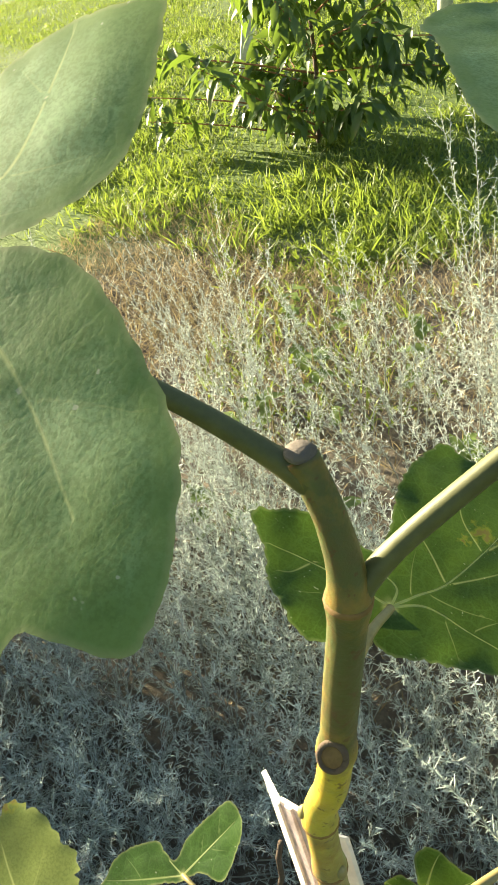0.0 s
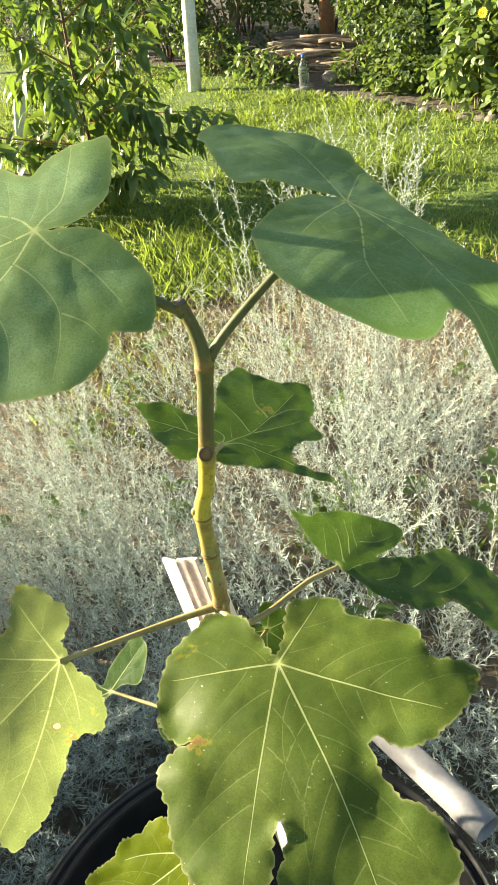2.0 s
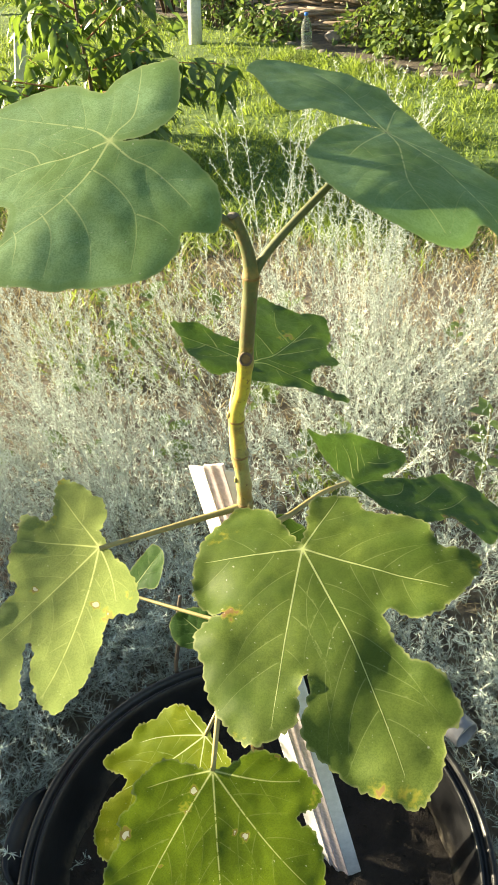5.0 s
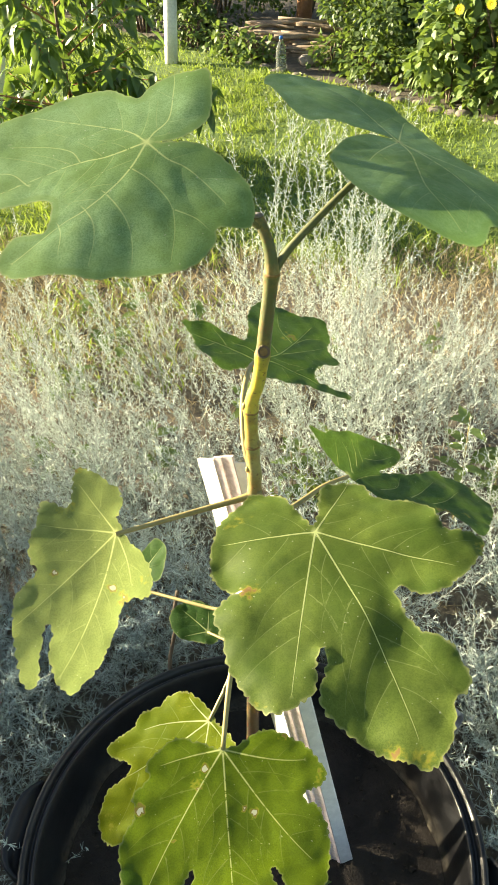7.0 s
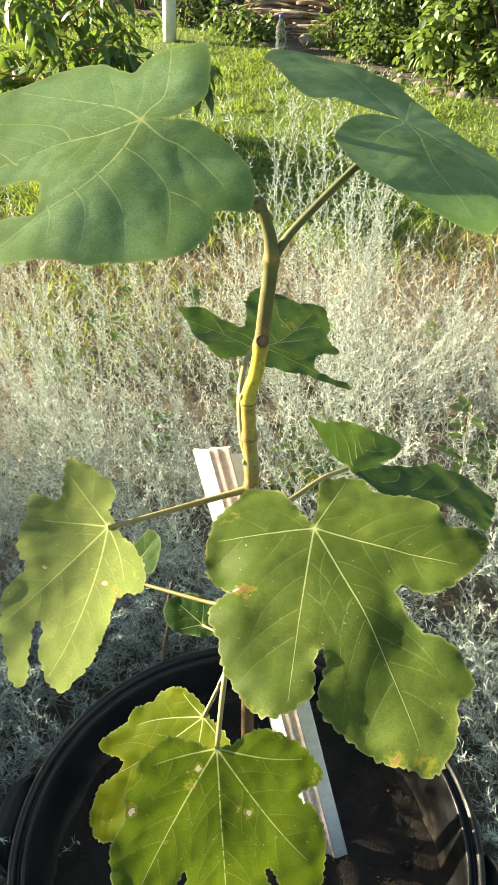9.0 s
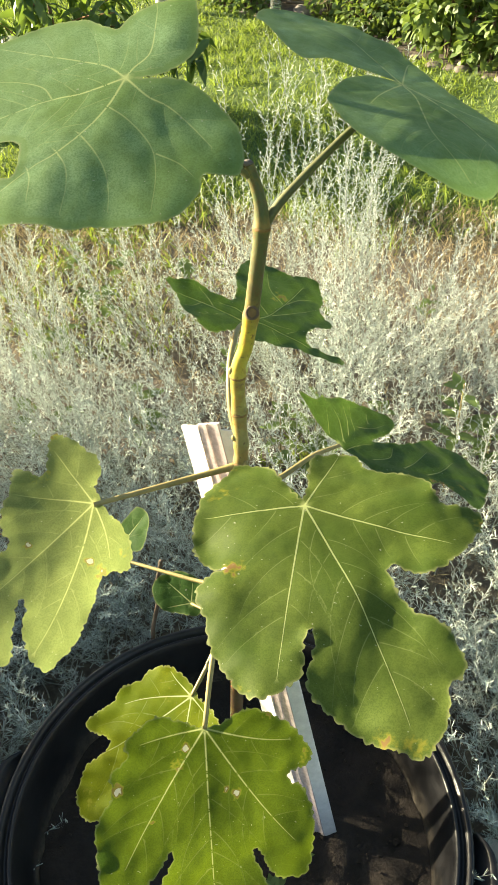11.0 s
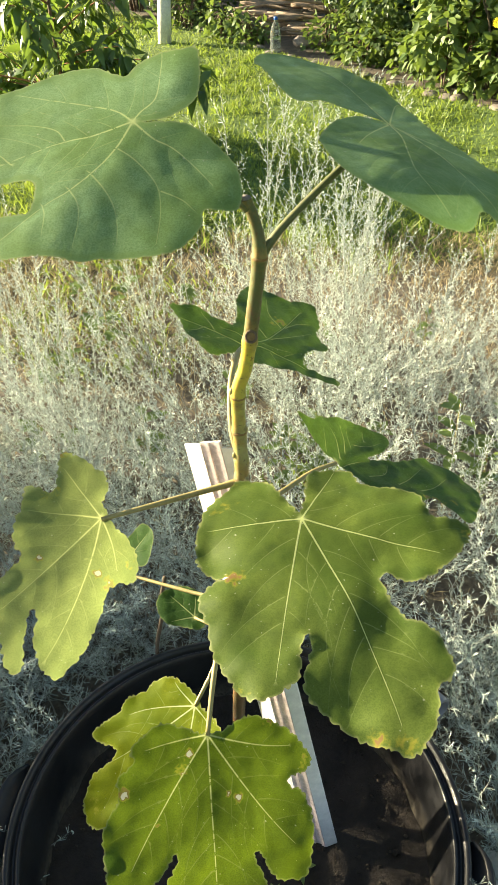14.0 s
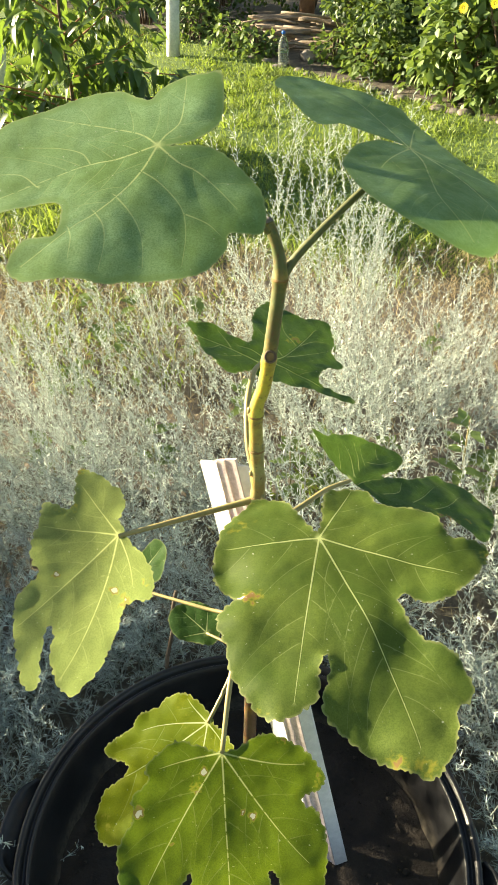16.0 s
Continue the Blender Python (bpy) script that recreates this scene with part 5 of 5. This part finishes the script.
def build_back():
    rr = random.Random(5)
    lab = "dense leafy green shrub in a garden hedge"
    for i, (x, y, sx, sz) in enumerate(((-0.10, 6.75, 0.42, 1.0), (-0.42, 7.15, 0.40, 0.9), (0.35, 6.6, 0.50, 1.3), (0.10, 6.35, 0.30, 0.55), (-1.95, 7.75, 0.55, 1.1), (-2.75, 8.15, 0.6, 1.1), (-3.6, 8.8, 0.7, 1.2), (-4.7, 9.7, 0.8, 1.3),
                                           (-5.9, 10.3, 0.9, 1.4), (-7.2, 11.2, 1.0, 1.5), (-8.6, 12.6, 1.1, 1.6), (-1.15, 9.2, 0.7, 1.5), (-0.35, 8.6, 0.7, 1.5), (0.7, 7.8, 0.8, 1.6), (-2.2, 9.6, 0.9, 1.6), (1.5, 6.2, 0.6, 1.4))):
        shrub((x, y, 0), (sx, 0.5, sz), 3400, 0.055, M_SHRUB, lab, 40 + i)
    for i, (x, y, s) in enumerate(((-1.30, 6.75, 0.10), (-0.55, 6.62, 0.14), (-0.40, 6.95, 0.16), (-0.35, 6.35, 0.15), (-1.55, 6.95, 0.15), (0.22, 5.85, 0.16), (-0.20, 6.15, 0.14), (-2.0, 7.35, 0.2))):
        shrub((x, y, 0), (s, s, s * 1.3), 320, 0.06, M_SUNLEAF, "low green weed in the bed by the hedge", 140 + i, "weed", "weeds in the bed")
    for i, (x, y, sz) in enumerate(((0.42, 5.45, 0.72), (0.72, 5.25, 0.95), (1.05, 5.1, 1.0), (0.60, 5.75, 1.0))):
        shrub((x, y, 0), (0.26, 0.24, sz), 800, 0.085, M_SUNLEAF, "broad-leaved sunflower plant in evening light", 70 + i, "sunflower", "sunflowers")
    for i in range(9):
        shrub((-14 + 3.2 * i, 19 + rr.uniform(-1, 1), 0), (1.9, 1.2, 2.2), 900, 0.30, M_SHRUB, "tall dark garden trees at the back", 90 + i, "tree", "far trees")


build_back()


def flower(place, facing, r, seed):
    e = thing("sunflower_head", place, "small yellow sunflower head on a tall plant", "flower", "sunflower heads")
    rng = np.random.default_rng(seed)
    f = Vector(facing).normalized()
    a = f.cross(Vector((0, 0, 1))).normalized()
    b = f.cross(a)
    n = 18
    ang = np.linspace(0, 6.283, n, endpoint=False)
    way = np.array([(a * math.cos(k) + b * math.sin(k) + f * 0.25)[:] for k in ang])
    o = way * r * 0.28
    v, fc = broad_leaves(o, way, np.tile(f[:], (n, 1)), np.full(n, r * 0.8), np.full(n, r * 0.3), 0.2, 0.1)
    mesh_object("corolla", v, fc, M_PETAL, e, "yellow petals")
    bm = bmesh.new()
    bmesh.ops.create_uvsphere(bm, u_segments=14, v_segments=8, radius=r * 0.26, matrix=f.to_track_quat("Z", "Y").to_matrix().to_4x4() @ Matrix.Diagonal((1, 1, 0.35, 1)))
    part("disc", bm, M_PETAL, e)


def build_details():
    # firewood, stacked against a brown trunk
    rr = random.Random(8)
    for i in range(40):
        lay, col = divmod(i, 8)
        ln = rr.uniform(0.22, 0.55)
        c = Vector((-0.95 + rr.uniform(-0.42, 0.36), 7.00 + 0.07 * lay + 0.02 * col + rr.uniform(-0.02, 0.02), 0.02 + lay * 0.040 + rr.uniform(0, 0.03)))
        d = Vector((1, rr.uniform(-0.30, 0.30), rr.uniform(-0.13, 0.10))).normalized()
        if i == 39:
            c, ln, d = Vector((-0.72, 7.18, 0.24)), 0.85, Vector((1, 0.0, -0.10)).normalized()
        e = thing("firewood_log", c, "sawn pale firewood log in a low stack", "log", "firewood stack")
        bm = bmesh.new()
        r = rr.uniform(0.008, 0.024)
        bend = rr.uniform(-0.03, 0.03)
        tube(bm, [d * (ln * (k / 5 - 0.5)) + Vector((0, bend, 0.4 * bend)) * math.sin(k * 0.63) for k in range(6)], [r * rr.uniform(0.88, 1.1) for k in range(6)], 9)
        part("log_body", bm, M_LOG, e)
    stake((-1.02, 7.95, 0), (-0.92, 8.0, 2.2), 0.075, M_BROWNBARK, "tree_trunk", "reddish-brown bare tree trunk behind the firewood", "tree trunk")
    # bottle
    e = thing("plastic_bottle", (-0.98, 6.34, 0.0), "clear plastic drink bottle with a blue cap standing on the ground", "bottle")
    bm = bmesh.new()
    lathe(bm, [(0.0, 0.004), (0.032, 0.0), (0.043, 0.008), (0.044, 0.06), (0.041, 0.075), (0.044, 0.09), (0.044, 0.155), (0.038, 0.19), (0.024, 0.225), (0.014, 0.24), (0.0135, 0.258)], 28)
    part("body", bm, M_BOTTLE, e, "clear plastic")
    bm = bmesh.new()
    lathe(bm, [(0.0, 0.272), (0.014, 0.272), (0.016, 0.268), (0.016, 0.252), (0.0135, 0.250)], 24)
    part("cap", bm, M_BLUE, e, "blue screw cap")
    # jars and stones by the hedge
    # the stone stands in for a clear plastic jug beside the bottle
    for x, y, h, r, m, nm, lb in ((-1.58, 7.33, 0.13, 0.045, M_LIME, "glass_jar", "pale jar standing by the hedge"), (-0.80, 6.66, 0.15, 0.09, M_STONE, "stone_block", "rough grey stone standing in for a clear plastic jug")):
        e = thing(nm, (x, y, 0), lb, "stone" if "stone" in nm else "jar")
        bm = bmesh.new()
        if nm == "stone_block":
            bmesh.ops.create_icosphere(bm, subdivisions=3, radius=r)
            for q in bm.verts:
                q.co *= 1 + 0.35 * noise.noise(q.co * 9) + 0.12 * noise.noise(q.co * 30)
                q.co.z = q.co.z * 0.55 + r * 0.3
        else:
            lathe(bm, [(0.0, -0.01), (r * 0.95, -0.01), (r, h * 0.1), (r, h * 0.7), (r * 0.7, h * 0.85), (r * 0.72, h), (r * 0.6, h), (0.0, h * 0.98)], 20)
        part("body", bm, m, e)
    for i in range(22):
        x = -1.5 + 0.11 * i + rr.uniform(-0.05, 0.05)
        y = 5.5 - 0.88 * x + rr.uniform(-0.05, 0.07)
        r = rr.uniform(0.025, 0.07)
        e = thing("edging_stone", (x, y, 0), "grey-brown edging stone along the garden bed", "stone", "bed edging")
        bm = bmesh.new()
        bmesh.ops.create_icosphere(bm, subdivisions=2, radius=r)
        for q in bm.verts:
            q.co *= 1 + 0.25 * noise.noise(q.co * 18 + Vector((i, 0, 0)))
            q.co.z = q.co.z * 0.45
        part("stone_body", bm, M_STONE, e)
    stake((-1.95, 8.0, 0), (-1.94, 8.0, 1.2), 0.022, M_STONE, "garden_pole", "thin grey pole at the hedge", "pole")
    stake((-0.185, 0.115, 0.20), (-0.150, 0.125, 0.46), 0.0035, M_BARK, "dry_stick", "thin dark dry stick leaning on the tub", "stick")
    # crumbs and bits of dry leaf on the potting soil
    cr = random.Random(31)
    crumb = bmesh.new()
    for i in range(300):
        a, r = cr.uniform(0, 6.283), 0.28 * math.sqrt(cr.random())
        s = cr.uniform(0.0015, 0.0048) * (1.5 if cr.random() < 0.08 else 1)
        m = Matrix.Translation((r * math.cos(a), r * math.sin(a), 0.006 + 0.3 * s + 0.018 * noise.fractal(Vector((r * math.cos(a) * 14, r * math.sin(a) * 14, 3)), 1.0, 2.0, 5)))
        vs = bmesh.ops.create_icosphere(crumb, subdivisions=1, radius=s, matrix=m @ Matrix.Rotation(cr.uniform(0, 6), 4, "X") @ Matrix.Diagonal((1, 0.75, 0.6, 1)))["verts"]
        for q in vs:
            q.co += Vector((cr.uniform(-1, 1), cr.uniform(-1, 1), cr.uniform(-1, 1))) * s * 0.22
    e = thing("soil_crumbs", TUB + Vector((0, 0, SOIL_Z)), "loose brown crumbs on the potting soil", "soil", "", "stuff")
    part("crumb_layer", crumb, M_CRUMB, e, "", False)
    e = thing("pale_stone", (0.44, -0.06, 0.0), "pale flat stone lying beside the tub", "stone")
    bm = bmesh.new()
    bmesh.ops.create_icosphere(bm, subdivisions=3, radius=0.05)
    for q in bm.verts:
        q.co *= 1 + 0.2 * noise.noise(q.co * 22)
        q.co.z = q.co.z * 0.45 + 0.015
    part("stone_body", bm, M_LIME, e)
    for i, (p, r) in enumerate((((0.66, 4.98, 0.49), 0.032), ((0.38, 5.00, 0.65), 0.032), ((0.57, 5.00, 0.68), 0.032))):
        flower(p, (-0.4, -0.9, 0.2), r, i)
    wr = random.Random(77)
    LOW_WEEDS = [(wr.uniform(-1.0, 0.9), wr.uniform(0.75, 1.75), wr.uniform(0.04, 0.075), wr.uniform(0.08, 0.26)) for _ in range(34)]
    # seedling leaves in the tub and a broad-leaved weed among the wormwood
    rng = np.random.default_rng(5)
    for px, py, n, s, z, nm, lb in ((0.125, -0.16, 7, 0.022, SOIL_Z + 0.02, "seedling", "tiny bright green seedling in the soil"), (0.095, -0.215, 9, 0.026, SOIL_Z + 0.02, "seedling", "tiny bright green seedling in the soil"),
                                    (0.36, 0.86, 8, 0.066, 0.36, "garden_weed", "broad-leaved green weed among the wormwood"), (0.10, 0.55, 12, 0.07, 0.22, "garden_weed", "broad-leaved green weed among the wormwood"), (0.50, 0.80, 8, 0.06, 0.28, "garden_weed", "broad-leaved green weed among the wormwood"),
                                    *((wx, wy, 8, ws, wz, "garden_weed", "low green weed between the wormwood bushes") for wx, wy, ws, wz in LOW_WEEDS)):
        base_z = SOIL_Z if nm == "seedling" else 0.0
        e = thing(nm, (px, py, base_z), lb, "seedling" if nm == "seedling" else "weed")
        bm = bmesh.new()
        p = spline([(0, 0, -0.01), (0.004, 0, (z - base_z) * 0.5), (0, 0.003, z - base_z)], 4)
        tube(bm, p, [s * 0.04] * len(p), 6)
        part("stalk", bm, M_STALK, e)
        a = rng.uniform(0, 6.283, n)
        way = np.stack([np.cos(a), np.sin(a), rng.uniform(-0.1, 0.6, n)], 1)
        o = np.tile([0, 0, z - base_z], (n, 1)) - np.stack([np.zeros(n), np.zeros(n), rng.uniform(0, (z - base_z) * 0.5, n)], 1)
        v, f = broad_leaves(o, way, np.tile([0, 0, 1.0], (n, 1)), rng.uniform(0.8, 1.2, n) * s, rng.uniform(0.45, 0.6, n) * s, 0.2, 0.2)
        mesh_object("foliage", v, f, M_SUNLEAF, e)


build_details()
